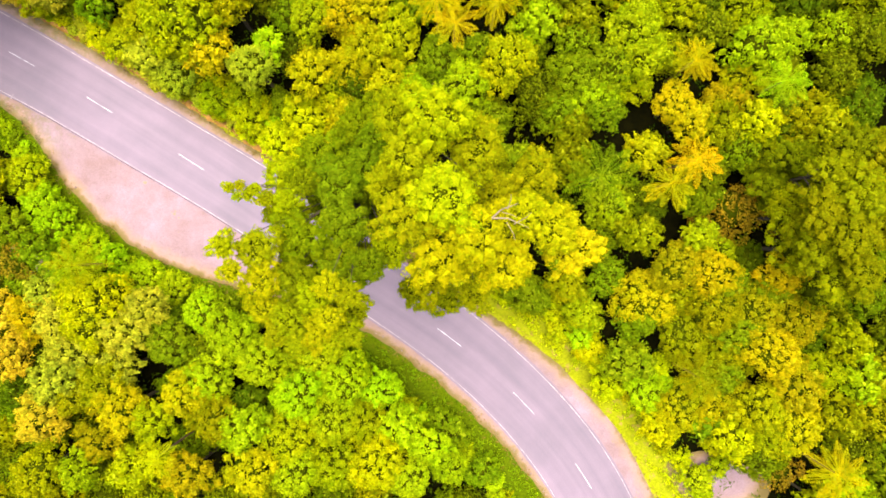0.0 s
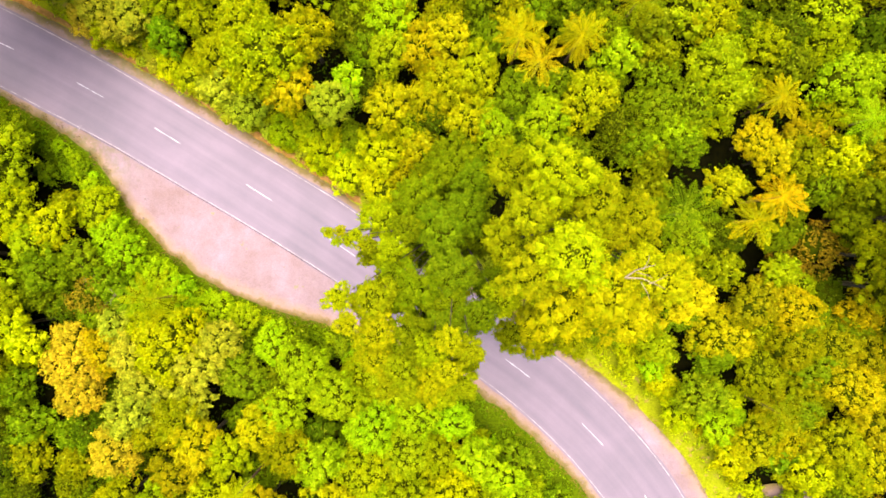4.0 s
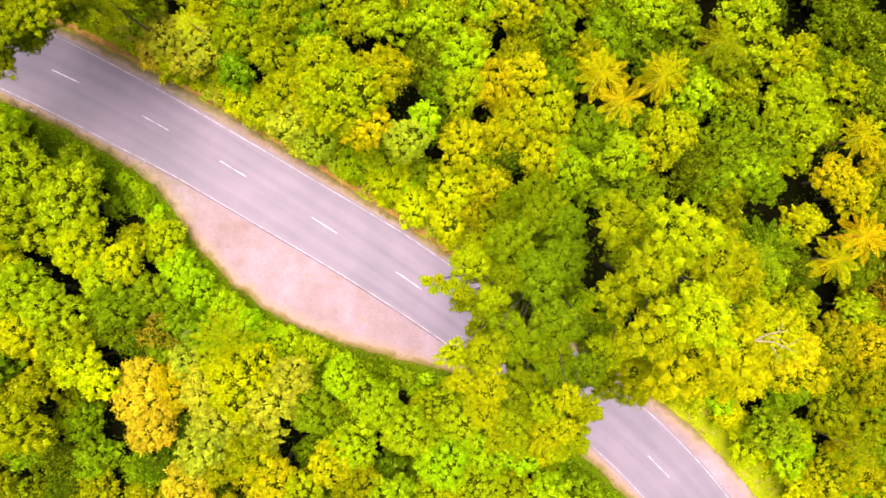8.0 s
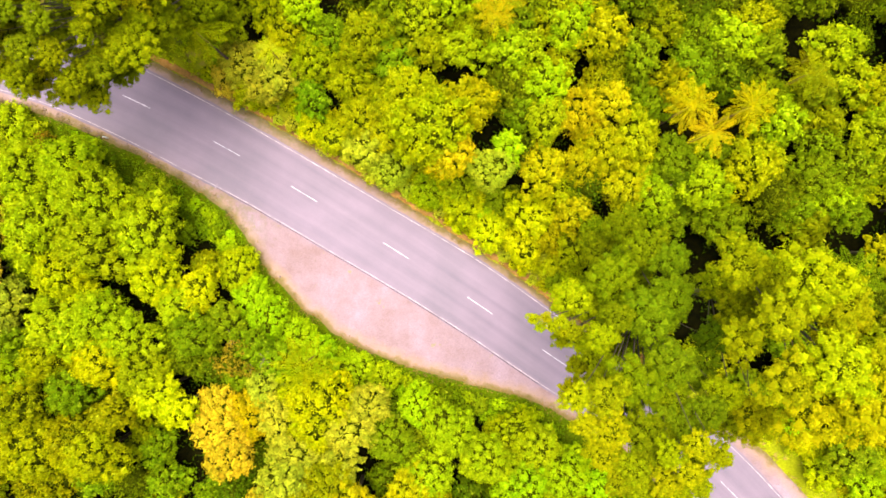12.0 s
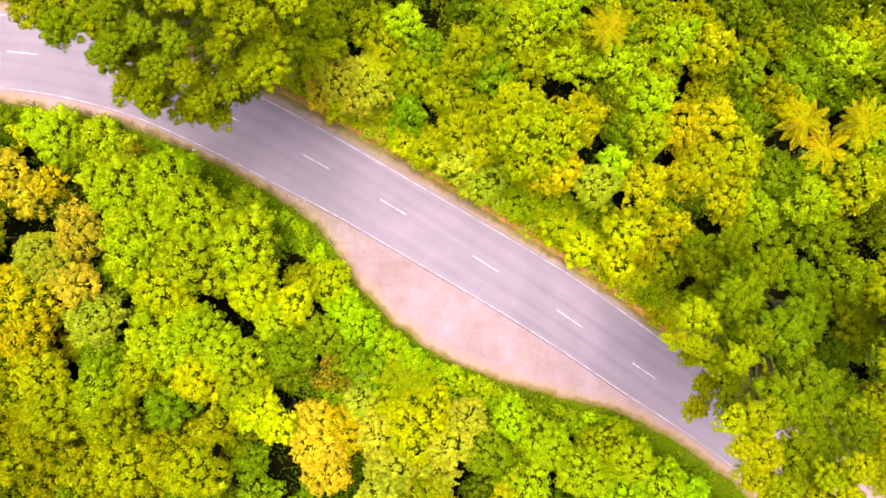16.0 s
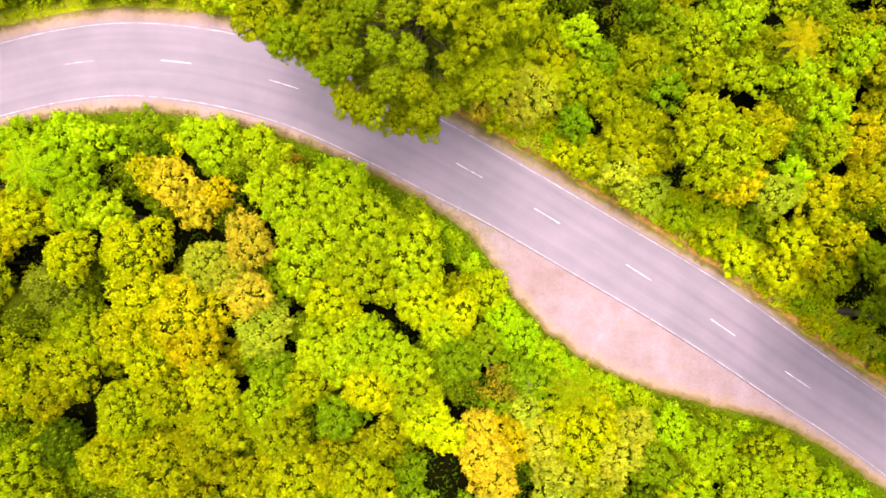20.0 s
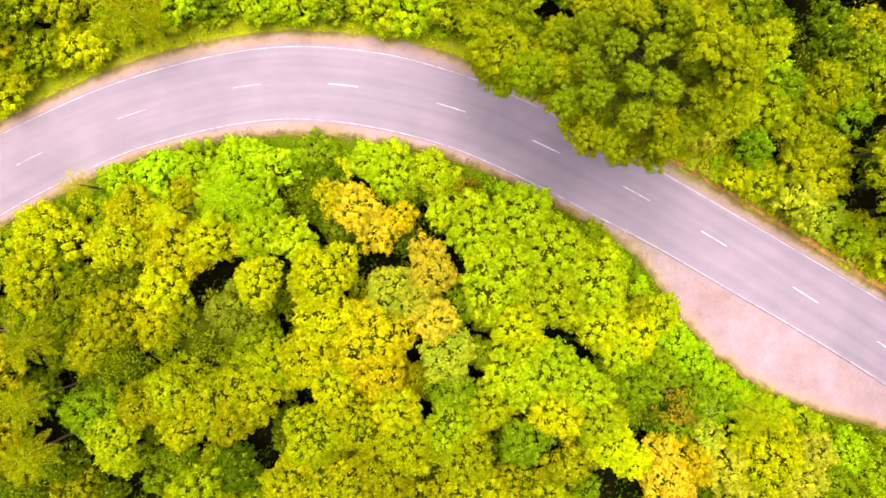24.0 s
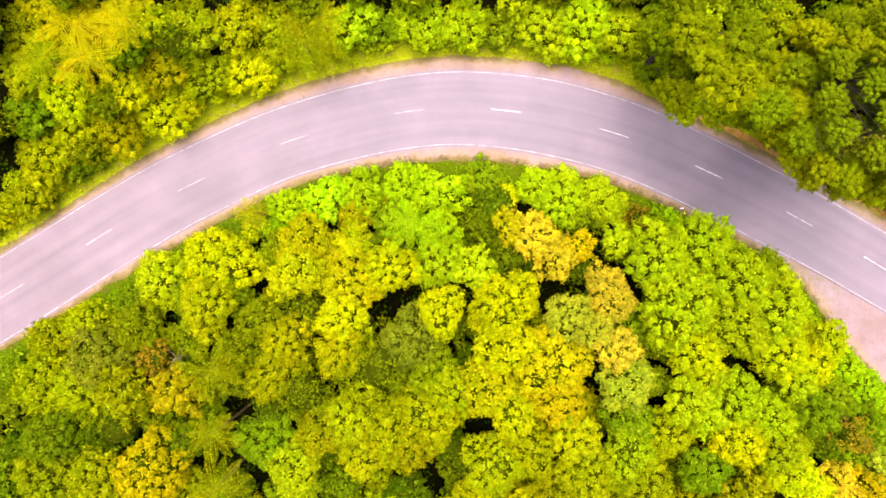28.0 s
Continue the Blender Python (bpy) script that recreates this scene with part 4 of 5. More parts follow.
tree(-14.9, 13.2, 4.3, 2.37, "G")
tree(-13.9, 20.7, 9.5, 2.59, "G")
tree(-12.7, 8.9, 4.8, 2.58, "YL")
tree(-12.6, 30.4, 11.8, 2.24, "G")
tree(-12.5, 11.5, 7.5, 2.57, "YL")
tree(-11.8, 15.4, 10.0, 2.57, "Y")
tree(-11.7, 22.8, 11.1, 2.71, "LL")
tree(-11.6, 19.6, 11.0, 2.52, "L")
tree(-9.9, 27.4, 12.3, 2.46, "L")
tree(-9.7, 14.0, 8.3, 2.54, "VL")
tree(-8.8, 20.0, 11.2, 2.51, "YO")
tree(-8.7, 11.5, 9.2, 2.81, "Y")
tree(-10.4, 9.6, 6.5, 2.10, "YV")
tree(-8.4, 8.6, 7.0, 2.30, "VL")
tree(-8.1, 15.8, 10.6, 2.54, "Y")
tree(-7.1, 26.5, 12.8, 2.63, "Y")
tree(-6.8, 17.2, 11.0, 2.92, "Y")
tree(-6.5, 20.8, 11.8, 2.19, "YO")
tree(-4.7, 13.8, 11.0, 2.52, "Y")
tree(-4.2, 23.6, 9.3, 2.29, "DG")
tree(-4.1, 18.0, 11.6, 2.49, "Y")
tree(-2.4, 12.8, 10.8, 2.53, "L")
tree(-1.9, 27.9, 11.5, 2.50, "V")
tree_fern(-0.7, 19.9, 13.0, 2.38, "YY")
tree(-0.5, 16.2, 10.5, 2.24, "G")
tree(0.7, 23.8, 12.0, 2.48, "G")
tree_fern(0.8, 17.7, 13.3, 2.09, "OY")
tree(1.6, 26.6, 11.5, 2.90, "G")
tree(1.7, 13.8, 11.9, 2.48, "L")
tree(3.5, 25.8, 13.3, 2.32, "L")
tree(3.7, 11.0, 10.8, 2.83, "G")
tree(4.2, 23.2, 10.7, 2.23, "D")
tree_fern(4.2, 19.9, 12.8, 2.39, "YY")
tree(5.3, 15.4, 13.5, 3.08, "Y")
tree(5.3, 27.2, 12.6, 2.35, "Y")
tree(8.0, 19.4, 12.2, 2.47, "L")
tree_fern(8.5, 22.4, 13.4, 2.28, "V")
tree(10.0, 12.1, 10.9, 2.73, "G")
tree(11.3, 19.4, 12.3, 2.22, "V")
tree(11.4, 14.5, 11.5, 2.90, "G")
tree(13.0, 12.8, 11.4, 2.91, "L")
tree_fern(13.1, 5.8, 11.4, 3.50, "G")
tree(15.6, 21.9, 12.8, 2.64, "VL")
tree(15.8, 14.4, 11.5, 2.70, "VL")
tree(16.0, 18.0, 13.4, 2.80, "L")
tree(16.3, 19.4, 12.5, 2.46, "L")
tree(16.3, -12.9, 3.9, 2.62, "YL")
tree(16.8, 15.7, 13.2, 2.43, "L")
tree(17.1, 8.2, 11.7, 2.25, "Y")
tree(17.1, 1.1, 11.2, 2.27, "V")
tree(18.1, 3.9, 9.3, 1.98, "D")
tree(18.2, -4.6, 10.0, 3.30, "YO")
tree_fern(18.6, 5.2, 12.1, 2.44, "YY")
tree(19.4, 12.0, 12.7, 2.21, "OY")
tree(19.5, -13.7, 5.3, 2.68, "LL")
tree(19.8, 20.1, 13.0, 2.44, "VL")
tree(20.2, -1.8, 11.5, 2.71, "VO")
tree_fern(20.2, 15.1, 12.9, 2.08, "YY")
tree_fern(20.5, 7.1, 12.7, 2.32, "OO")
tree(20.6, 10.6, 12.7, 2.21, "YO")
tree(20.8, -16.6, 5.7, 2.55, "YL")
tree(21.9, -7.7, 8.8, 3.05, "V")
tree_fern(22.2, -11.2, 9.5, 2.75, "V")
tree(22.7, -15.0, 6.8, 2.94, "Y")
tree(23.2, -2.2, 12.1, 2.48, "YO")
tree(23.3, 1.7, 9.5, 2.34, "R")
tree(23.7, -5.2, 11.3, 2.92, "V")
tree(23.7, 10.2, 12.4, 2.47, "V")
tree(24.1, 12.5, 11.6, 2.51, "VO")
tree(25.0, 20.1, 13.0, 2.44, "VL")
tree(25.2, -13.6, 8.2, 3.09, "YV")
tree(25.3, 3.2, 10.9, 2.74, "R")
tree(25.4, 14.4, 11.9, 2.24, "VL")
tree(25.5, -9.7, 9.6, 2.81, "V")
tree(26.0, 10.5, 13.7, 2.17, "YL")
tree(26.2, 16.9, 14.0, 2.88, "L")
tree(26.4, -16.9, 9.7, 2.49, "YL")
tree(26.7, -1.3, 9.5, 2.34, "D")
tree_fern(27.1, 13.3, 13.6, 2.37, "LL")
tree(27.3, 2.5, 17.0, 2.62, "V")
tree(27.4, -5.1, 10.6, 2.96, "VO")
tree(27.5, 3.4, 11.0, 2.33, "R")
tree(27.5, 7.4, 12.4, 2.47, "V")
tree(28.0, -14.2, 10.8, 2.95, "Y")
tree(28.1, -0.1, 17.0, 2.44, "V")
tree(28.3, -9.0, 12.0, 2.89, "YO")
tree(28.5, 17.6, 13.5, 2.18, "L")
tree(29.1, -16.7, 10.4, 2.31, "V")
tree(29.1, -2.1, 12.0, 2.39, "YO")
tree(30.1, 1.6, 18.0, 2.66, "V")
tree(30.3, 4.6, 18.0, 2.21, "V")
tree(30.4, 11.2, 12.4, 2.86, "V")
tree(30.7, -6.1, 11.3, 2.92, "VO")
tree_fern(30.8, 5.5, 13.6, 2.82, "V")
tree(30.9, -20.2, 7.6, 2.04, "R")
tree(30.9, -15.8, 11.0, 2.54, "Y")
tree(30.9, -12.0, 11.5, 2.71, "VO")
tree(31.1, -1.8, 17.0, 2.26, "V")
tree(32.2, 10.2, 12.6, 2.46, "V")
tree_fern(32.5, -18.5, 12.3, 2.80, "YY")
tree(32.7, 21.1, 9.5, 2.60, "DD")
tree(33.1, -10.9, 10.8, 2.54, "VL")
tree(34.2, 15.2, 10.2, 2.57, "DD")
tree(34.7, -14.8, 11.3, 2.72, "V")
tree(34.8, -7.9, 11.9, 2.49, "VL")
tree(35.1, -6.2, 8.8, 2.63, "D")
tree(36.0, 12.6, 10.7, 2.55, "D")
tree(36.1, 19.6, 10.3, 2.56, "DD")

# ---- forest below the road, from west to east ----
tree(-115.3, 5.9, 3.6, 3.42, "V")
tree(-114.8, 2.3, 6.8, 3.25, "VL")
tree(-113.7, -5.9, 8.3, 3.17, "V")
tree(-113.4, -2.4, 7.4, 3.22, "DG")
tree(-111.4, 7.8, 4.7, 2.69, "VL")
tree(-111.2, 2.0, 6.9, 3.24, "VL")
tree(-109.7, 4.4, 6.7, 3.79, "GP")
tree(-108.6, -5.9, 9.1, 3.12, "V")
tree(-108.3, -2.0, 6.3, 3.17, "D")
tree(-106.2, 2.1, 9.0, 2.87, "V")
tree(-106.2, 7.5, 6.2, 3.17, "GV")
tree(-104.6, 12.1, 4.1, 3.39, "L")
tree(-104.0, -4.9, 9.3, 3.63, "YO")
tree(-103.7, 5.0, 6.8, 1.84, "R")
tree(-101.6, -2.7, 6.7, 2.71, "DG")
tree(-101.4, 2.3, 9.3, 2.59, "VO")
tree(-99.4, 9.7, 7.4, 2.95, "YV")
tree(-98.7, 13.8, 5.5, 4.14, "YL")
tree_fern(-97.5, 4.7, 9.2, 3.04, "V")
tree_fern(-96.9, -0.5, 10.2, 2.41, "V")
tree_fern(-96.5, -4.9, 10.5, 2.97, "V")
tree(-96.1, 5.7, 8.4, 2.63, "GV")
tree_fern(-95.3, 18.5, 4.7, 1.90, "VO")
tree(-94.2, 8.8, 7.7, 2.56, "GV")
tree(-93.6, -2.5, 7.8, 3.09, "G")
tree(-93.5, 0.3, 6.3, 2.45, "D")
tree(-93.0, 3.7, 8.3, 3.06, "V")
tree(-92.5, 19.2, 4.0, 1.98, "LL")
tree(-91.9, 6.8, 8.2, 2.90, "YV")
tree(-91.0, 12.9, 8.3, 2.90, "Y")
tree(-90.8, -4.7, 9.2, 3.12, "L")
tree(-90.3, 9.7, 6.9, 2.81, "DG")
tree(-90.2, 15.9, 7.2, 3.23, "Y")
tree(-90.1, 2.1, 8.8, 3.03, "GV")
tree(-88.9, -1.8, 8.3, 2.90, "V")
tree(-88.7, 19.8, 4.7, 2.80, "LL")
tree(-86.8, 5.8, 8.8, 2.61, "YV")
tree(-86.7, 8.9, 8.9, 2.71, "YL")
tree(-85.9, 12.4, 8.2, 3.43, "Y")
tree(-85.9, -0.3, 8.1, 3.17, "VL")
tree(-85.5, 20.6, 3.9, 2.55, "L")
tree_fern(-85.2, 15.9, 9.3, 1.86, "YL")
tree(-84.7, -3.5, 9.3, 2.33, "Y")
tree(-84.1, 4.5, 8.5, 4.47, "GV")
tree(-83.9, -10.5, 8.1, 3.71, "VL")
tree(-82.9, -1.9, 8.5, 3.68, "VL")
tree(-82.3, 13.4, 8.7, 3.04, "YL")
tree(-81.2, 21.1, 4.2, 2.83, "LL")
tree(-81.1, -8.4, 5.8, 2.75, "D")
tree(-80.4, 6.7, 7.6, 3.52, "GP")
tree(-80.3, -2.7, 8.4, 2.63, "V")
tree_fern(-80.2, 17.3, 9.8, 3.00, "LL")
tree(-78.8, -0.3, 8.1, 3.44, "VL")
tree(-78.3, 3.6, 7.3, 3.22, "GV")
tree(-77.9, 20.5, 5.8, 2.86, "LL")
tree(-77.8, 16.9, 8.6, 2.36, "LL")
tree(-77.8, 14.2, 8.7, 3.04, "L")
tree(-77.7, 9.7, 10.0, 2.66, "YL")
tree(-77.2, 2.3, 8.2, 2.53, "VL")
tree(-75.4, -8.8, 8.2, 2.91, "VL")
tree(-74.8, 13.4, 9.0, 2.50, "L")
tree(-73.5, 21.8, 3.0, 2.30, "G")
tree(-73.2, 2.3, 9.0, 3.23, "Y")
tree(-73.2, -4.4, 9.0, 3.13, "VL")
tree(-73.1, 19.5, 4.1, 2.38, "D")
tree(-72.2, 10.4, 10.0, 3.33, "YL")
tree(-71.7, -9.6, 8.9, 4.18, "VL")
tree(-71.7, 17.2, 8.2, 1.80, "YO")
tree(-71.7, 6.4, 9.4, 3.72, "YL")
tree(-71.3, 0.3, 8.9, 2.61, "YL")
tree(-69.6, 16.5, 8.5, 2.63, "O")
tree(-69.6, -3.3, 8.3, 3.16, "VL")
tree(-68.4, 21.2, 3.6, 2.39, "L")
tree(-68.1, 4.8, 9.3, 3.94, "YO")
tree(-67.2, 1.3, 9.0, 3.23, "YO")
tree(-67.1, 14.4, 7.6, 2.78, "O")
tree(-66.4, -7.8, 7.9, 3.46, "V")
tree(-66.2, 8.9, 8.3, 2.64, "P")
tree(-66.1, 19.8, 4.9, 3.07, "L")
tree(-65.7, -1.6, 9.2, 2.86, "Y")
tree(-65.3, 15.4, 7.7, 1.81, "OY")
tree(-64.6, -4.9, 9.2, 3.11, "VL")
tree(-64.2, 7.9, 9.2, 2.08, "P")
tree(-63.2, 19.8, 3.7, 2.96, "L")
tree(-62.5, 10.9, 8.4, 3.05, "PO")
tree(-62.2, -10.7, 8.0, 2.66, "V")
tree(-62.2, 6.4, 9.3, 2.33, "PO")
tree(-61.6, 16.0, 7.0, 1.83, "L")
tree(-61.4, 19.6, 2.7, 2.31, "L")
tree(-61.0, 2.8, 8.7, 3.04, "P")
tree(-60.6, -3.7, 8.4, 3.16, "L")
tree(-60.5, -0.3, 7.8, 2.66, "G")
tree(-59.2, -6.2, 9.3, 3.11, "V")
tree(-58.9, 18.2, 3.5, 1.71, "R")
tree(-58.3, -9.9, 8.9, 3.66, "VL")
tree(-58.3, 14.5, 9.5, 3.20, "L")
tree(-57.0, -1.8, 7.9, 3.08, "VL")
tree(-56.4, 10.2, 10.5, 4.06, "L")
tree(-56.2, 17.9, 2.7, 1.97, "LL")
tree(-55.6, 1.4, 9.4, 2.84, "L")
tree(-55.0, 6.2, 9.5, 3.20, "YL")
tree(-54.1, -4.7, 8.9, 2.51, "G")
tree(-54.1, -9.3, 7.9, 3.19, "V")
tree(-54.1, 15.5, 9.5, 3.72, "L")
tree(-54.1, 0.5, 9.0, 2.72, "L")
tree(-53.5, 3.7, 7.5, 2.14, "YL")
tree(-52.1, -10.5, 9.2, 3.12, "VL")
tree(-51.9, 8.5, 10.5, 3.96, "L")
tree(-51.7, 13.0, 10.5, 3.86, "L")
tree(-51.5, 1.8, 9.5, 3.00, "L")
tree(-51.0, -1.9, 9.5, 3.11, "YL")
tree(-50.0, -6.5, 8.9, 2.36, "V")
tree(-48.8, 0.1, 9.5, 3.21, "L")
tree(-47.7, 13.0, 7.0, 2.59, "G")
tree(-47.5, 9.7, 9.5, 3.72, "L")
tree(-47.5, -2.6, 9.5, 2.90, "L")
tree(-46.7, 5.8, 8.5, 3.26, "YL")
tree(-46.3, -4.7, 9.0, 2.72, "YL")
tree(-45.0, 3.3, 7.5, 2.46, "L")
tree(-44.5, -6.1, 8.5, 2.11, "YL")
tree(-44.4, -1.2, 6.8, 3.14, "DG")
tree(-43.4, 0.3, 8.1, 2.55, "G")
tree(-43.4, 4.4, 7.0, 2.49, "YL")
tree(-41.8, -3.1, 5.7, 2.21, "D")
tree(-41.3, -6.2, 7.0, 2.16, "O")
tree(-41.3, 1.2, 6.2, 2.63, "G")
tree(-40.8, -8.4, 8.0, 3.19, "O")
tree(-40.5, 6.3, 3.7, 2.40, "VL")
tree(-39.9, -10.6, 8.0, 2.66, "O")
tree(-39.7, -2.0, 6.6, 2.07, "R")
tree(-39.0, 3.6, 4.1, 2.38, "LL")
tree(-38.3, -6.9, 7.5, 2.46, "YO")
tree(-38.1, -0.9, 6.6, 2.29, "G")
tree(-37.4, 1.5, 4.5, 2.59, "LL")
tree(-37.2, -4.9, 7.0, 2.38, "P")
tree(-36.7, -16.1, 8.4, 2.86, "O")
tree(-36.4, -20.8, 9.1, 2.83, "VL")
tree(-36.2, -2.3, 6.1, 2.31, "G")
tree(-35.3, -7.2, 8.0, 2.55, "YP")
tree(-34.9, -0.3, 3.6, 2.63, "LL")
tree(-34.9, -12.5, 9.2, 2.61, "P")
tree(-34.2, -10.3, 8.0, 2.55, "P")
tree(-33.7, -14.0, 8.2, 2.40, "V")
tree(-33.5, -5.0, 7.5, 2.36, "YL")
tree(-33.0, -1.3, 3.0, 2.19, "LL")
tree_fern(-33.0, -2.1, 7.0, 3.16, "VL")
tree(-32.5, -20.5, 9.3, 2.35, "L")
tree(-31.9, -6.5, 9.0, 3.86, "YL")
tree(-31.3, -18.1, 8.3, 2.66, "VO")
tree(-30.8, -13.0, 9.0, 2.63, "V")
tree(-30.0, -11.8, 7.5, 2.68, "P")
tree(-29.3, -8.2, 8.5, 2.84, "YP")
tree(-29.2, -3.7, 3.0, 2.42, "LL")
tree(-28.6, -14.9, 9.7, 2.80, "YO")
tree(-28.3, -20.7, 8.1, 2.88, "VL")
tree(-27.4, -6.0, 7.5, 2.36, "P")
tree(-26.2, -4.4, 3.1, 1.96, "L")
tree(-26.1, -16.0, 9.3, 2.35, "VL")
tree(-25.4, -9.3, 6.9, 2.60, "G")
tree_fern(-23.8, -18.0, 11.4, 1.99, "YL")
tree(-23.6, -13.9, 8.3, 2.65, "Y")
tree(-23.1, -21.1, 8.7, 2.64, "VO")
tree(-22.9, -6.6, 5.3, 2.34, "LL")
tree(-21.8, -12.6, 7.5, 3.12, "L")
tree(-21.1, -16.0, 8.1, 2.67, "V")
tree(-20.7, -8.4, 5.9, 2.86, "L")
tree(-19.3, -9.2, 5.9, 2.98, "L")
tree(-17.9, -16.9, 8.6, 2.64, "L")
tree(-16.9, -20.4, 9.8, 2.59, "Y")
tree(-16.4, -11.1, 7.8, 2.89, "L")
tree(-14.0, -18.1, 7.8, 2.89, "VL")
tree(-13.8, -9.4, 4.9, 2.92, "VL")
tree(-13.3, -20.9, 8.6, 2.64, "L")
tree(-13.1, -14.1, 7.9, 3.10, "LL")
tree(-11.5, -10.9, 5.6, 3.11, "L")
tree(-10.0, -16.1, 7.5, 3.12, "L")
tree(-9.9, -20.2, 8.1, 3.09, "VL")
tree(-9.2, -12.9, 6.9, 2.94, "LL")
tree(-7.0, -16.8, 6.7, 2.95, "VL")
tree(-6.1, -13.8, 5.5, 2.56, "LL")
tree(-5.8, -20.0, 8.7, 2.95, "YL")
tree(-3.9, -16.9, 7.2, 2.49, "LL")
tree(-2.7, -21.3, 8.0, 2.24, "L")
tree(-1.2, -18.8, 6.9, 2.29, "LL")
tree(0.9, -20.8, 6.6, 1.97, "L")

# ---- understorey between the crowns, with a few dark gaps left open ----
GAPS = [(-79.7, 11.3), (-82.4, 8.9), (-68.2, 10.8), (-57.6, 4.0), (-53.3, 3.5), (-59.1, 7.2), (-63.2, 15.0), (-96.0, -0.2), (-108.4, -1.2), (-68.1, 11.0), (-78.3, 11.0), (-73.3, -2.5), (-58.8, 6.1), (-54.3, 3.8), (-46.3, 3.6), (-47.0, -11.3), (-31.1, -11.2), (-62.2, 17.8), (-82.1, -8.3), (-45.2, -12.1), (-25.9, -12.5), (-3.6, 10.0), (10.8, 29.3), (5.0, -1.9), (-44.7, -11.7), (-25.4, -12.6), (0.3, 14.9), (-3.6, 8.9), (-41.6, -20.3), (9.6, 2.1), (14.6, -4.9), (30.0, 0.7), (28.0, -7.7), (35.4, -18.9), (-19.6, -14.1)]

CLEARING = (27.0, -22.5)


def edge_shrubs(s0, s1, side, low, high, keys, seed, step=1.9, back=1.6, clear=0.0):
    """Small bright shrubs that line the gravel."""
    rng = random.Random(seed)
    s = s0
    while s < s1:
        s += step * rng.uniform(0.8, 1.3)
        r = rng.uniform(low, high)
        u = side * ((gravel_north(s) if side > 0 else gravel_south(s)) + (0.5 if back > 1 else 0.1) + clear + 1.2 * r + rng.uniform(0, back))
        x, y = on_line(s, u)
        if any((x - a) ** 2 + (y - b) ** 2 < ((0.3 if back > 1 else 0.12) * q + 0.2) ** 2 for a, b, q in PLACED):
            continue
        tree(x, y, level(s, u) + r * rng.uniform(1.1, 1.7), r, rng.choice(keys), low=True)


edge_shrubs(26, 64, 1, 1.0, 1.7, ("Y", "YL", "YV", "VL"), 31)
edge_shrubs(28, 68, 1, 0.9, 1.4, ("Y", "YV", "VL", "YL"), 38, 1.3, 0.5)
edge_shrubs(62, 92, 1, 0.9, 1.5, ("L", "L", "VL", "G"), 32, 1.6, 0.8)
edge_shrubs(104, 160, 1, 1.0, 1.8, ("YL", "YL", "Y", "LL", "LP", "YL"), 33, 1.5)
edge_shrubs(156, 192, 1, 1.0, 1.8, ("YL", "L", "Y", "LL", "VL"), 34, 1.5)
edge_shrubs(104, 150, 1, 1.2, 2.0, ("LL", "YL", "LL", "Y", "YL"), 37, 2.2)
edge_shrubs(26, 100, -1, 1.0, 1.6, ("L", "L", "VL", "LL", "YL"), 35)
edge_shrubs(112, 154, -1, 0.9, 1.6, ("LL", "L", "G", "LL", "G"), 36)
edge_shrubs(154, 194, -1, 1.0, 1.6, ("LL", "L", "LL", "VL"), 42, 1.5, 0.8, 1.3)
edge_shrubs(160, 194, 1, 1.2, 2.0, ("YL", "L", "LL", "Y"), 41, 1.6, 4.5)
edge_shrubs(112, 153, -1, 0.6, 1.1, ("LL", "L", "G", "L"), 39, 1.2, 0.6)
edge_shrubs(146, 158, 1, 0.9, 1.5, ("L", "G", "YL", "VL"), 40, 1.2, 0.9)
edge_shrubs(106, 157, 1, 0.6, 1.2, ("YL", "Y", "LP", "YL", "YP"), 43, 1.2, 0.3, -0.35)


def seen_from_above(x, y):
    """The stretch of forest that the flight passes over."""
    return np.interp(x, (-84, -72, -56, -46), (-14, -19, -21, -31)) < y < np.interp(x, (-34, -26, 8, 16), (45, 41, 39, 32))


def understorey(seed, pitch, uphill, young, lift, keys):
    """Lower crowns that close the canopy on one side of the road."""
    rng = random.Random(seed)
    spots = []
    for i in range(int(-131 / pitch), int(58 / pitch)):
        for j in range(int(-42 / pitch), int(60 / pitch)):
            x, y = (i + rng.uniform(-0.32, 0.32)) * pitch, (j + rng.uniform(-0.32, 0.32)) * pitch
            s, u = off_line(x, y)
            if not seen_from_above(x, y) or (u > 0) != uphill:
                continue
            if u > 0 and u < gravel_north(s) + 2.5 or u <= 0 and -u < gravel_south(s) + 2.6:
                continue
            if (x - CLEARING[0]) ** 2 + (y - CLEARING[1]) ** 2 < 3.6 ** 2:
                continue
            if any((x - a) ** 2 + (y - b) ** 2 < 0.95 ** 2 for a, b in GAPS):
                continue
            if any((x - a) ** 2 + (y - b) ** 2 < (0.56 * r) ** 2 for a, b, r in PLACED):
                continue
            spots.append((x, y, u))
    for x, y, u in spots:
        edge = min(1.0, (abs(u) - 5) / 9)
        tree(x, y, ground_at(x, y) + 2.8 + lift * edge * rng.uniform(0.7, 1.25), rng.uniform(1.9, 2.8), rng.choice(keys), low=True, young=young)


understorey(5, 3.6, False, False, 3.0, ("G", "GV", "V", "DG", "D", "DG"))
understorey(6, 3.6, True, True, 3.4, ("G", "GV", "V", "G", "L", "DG", "D", "DG"))


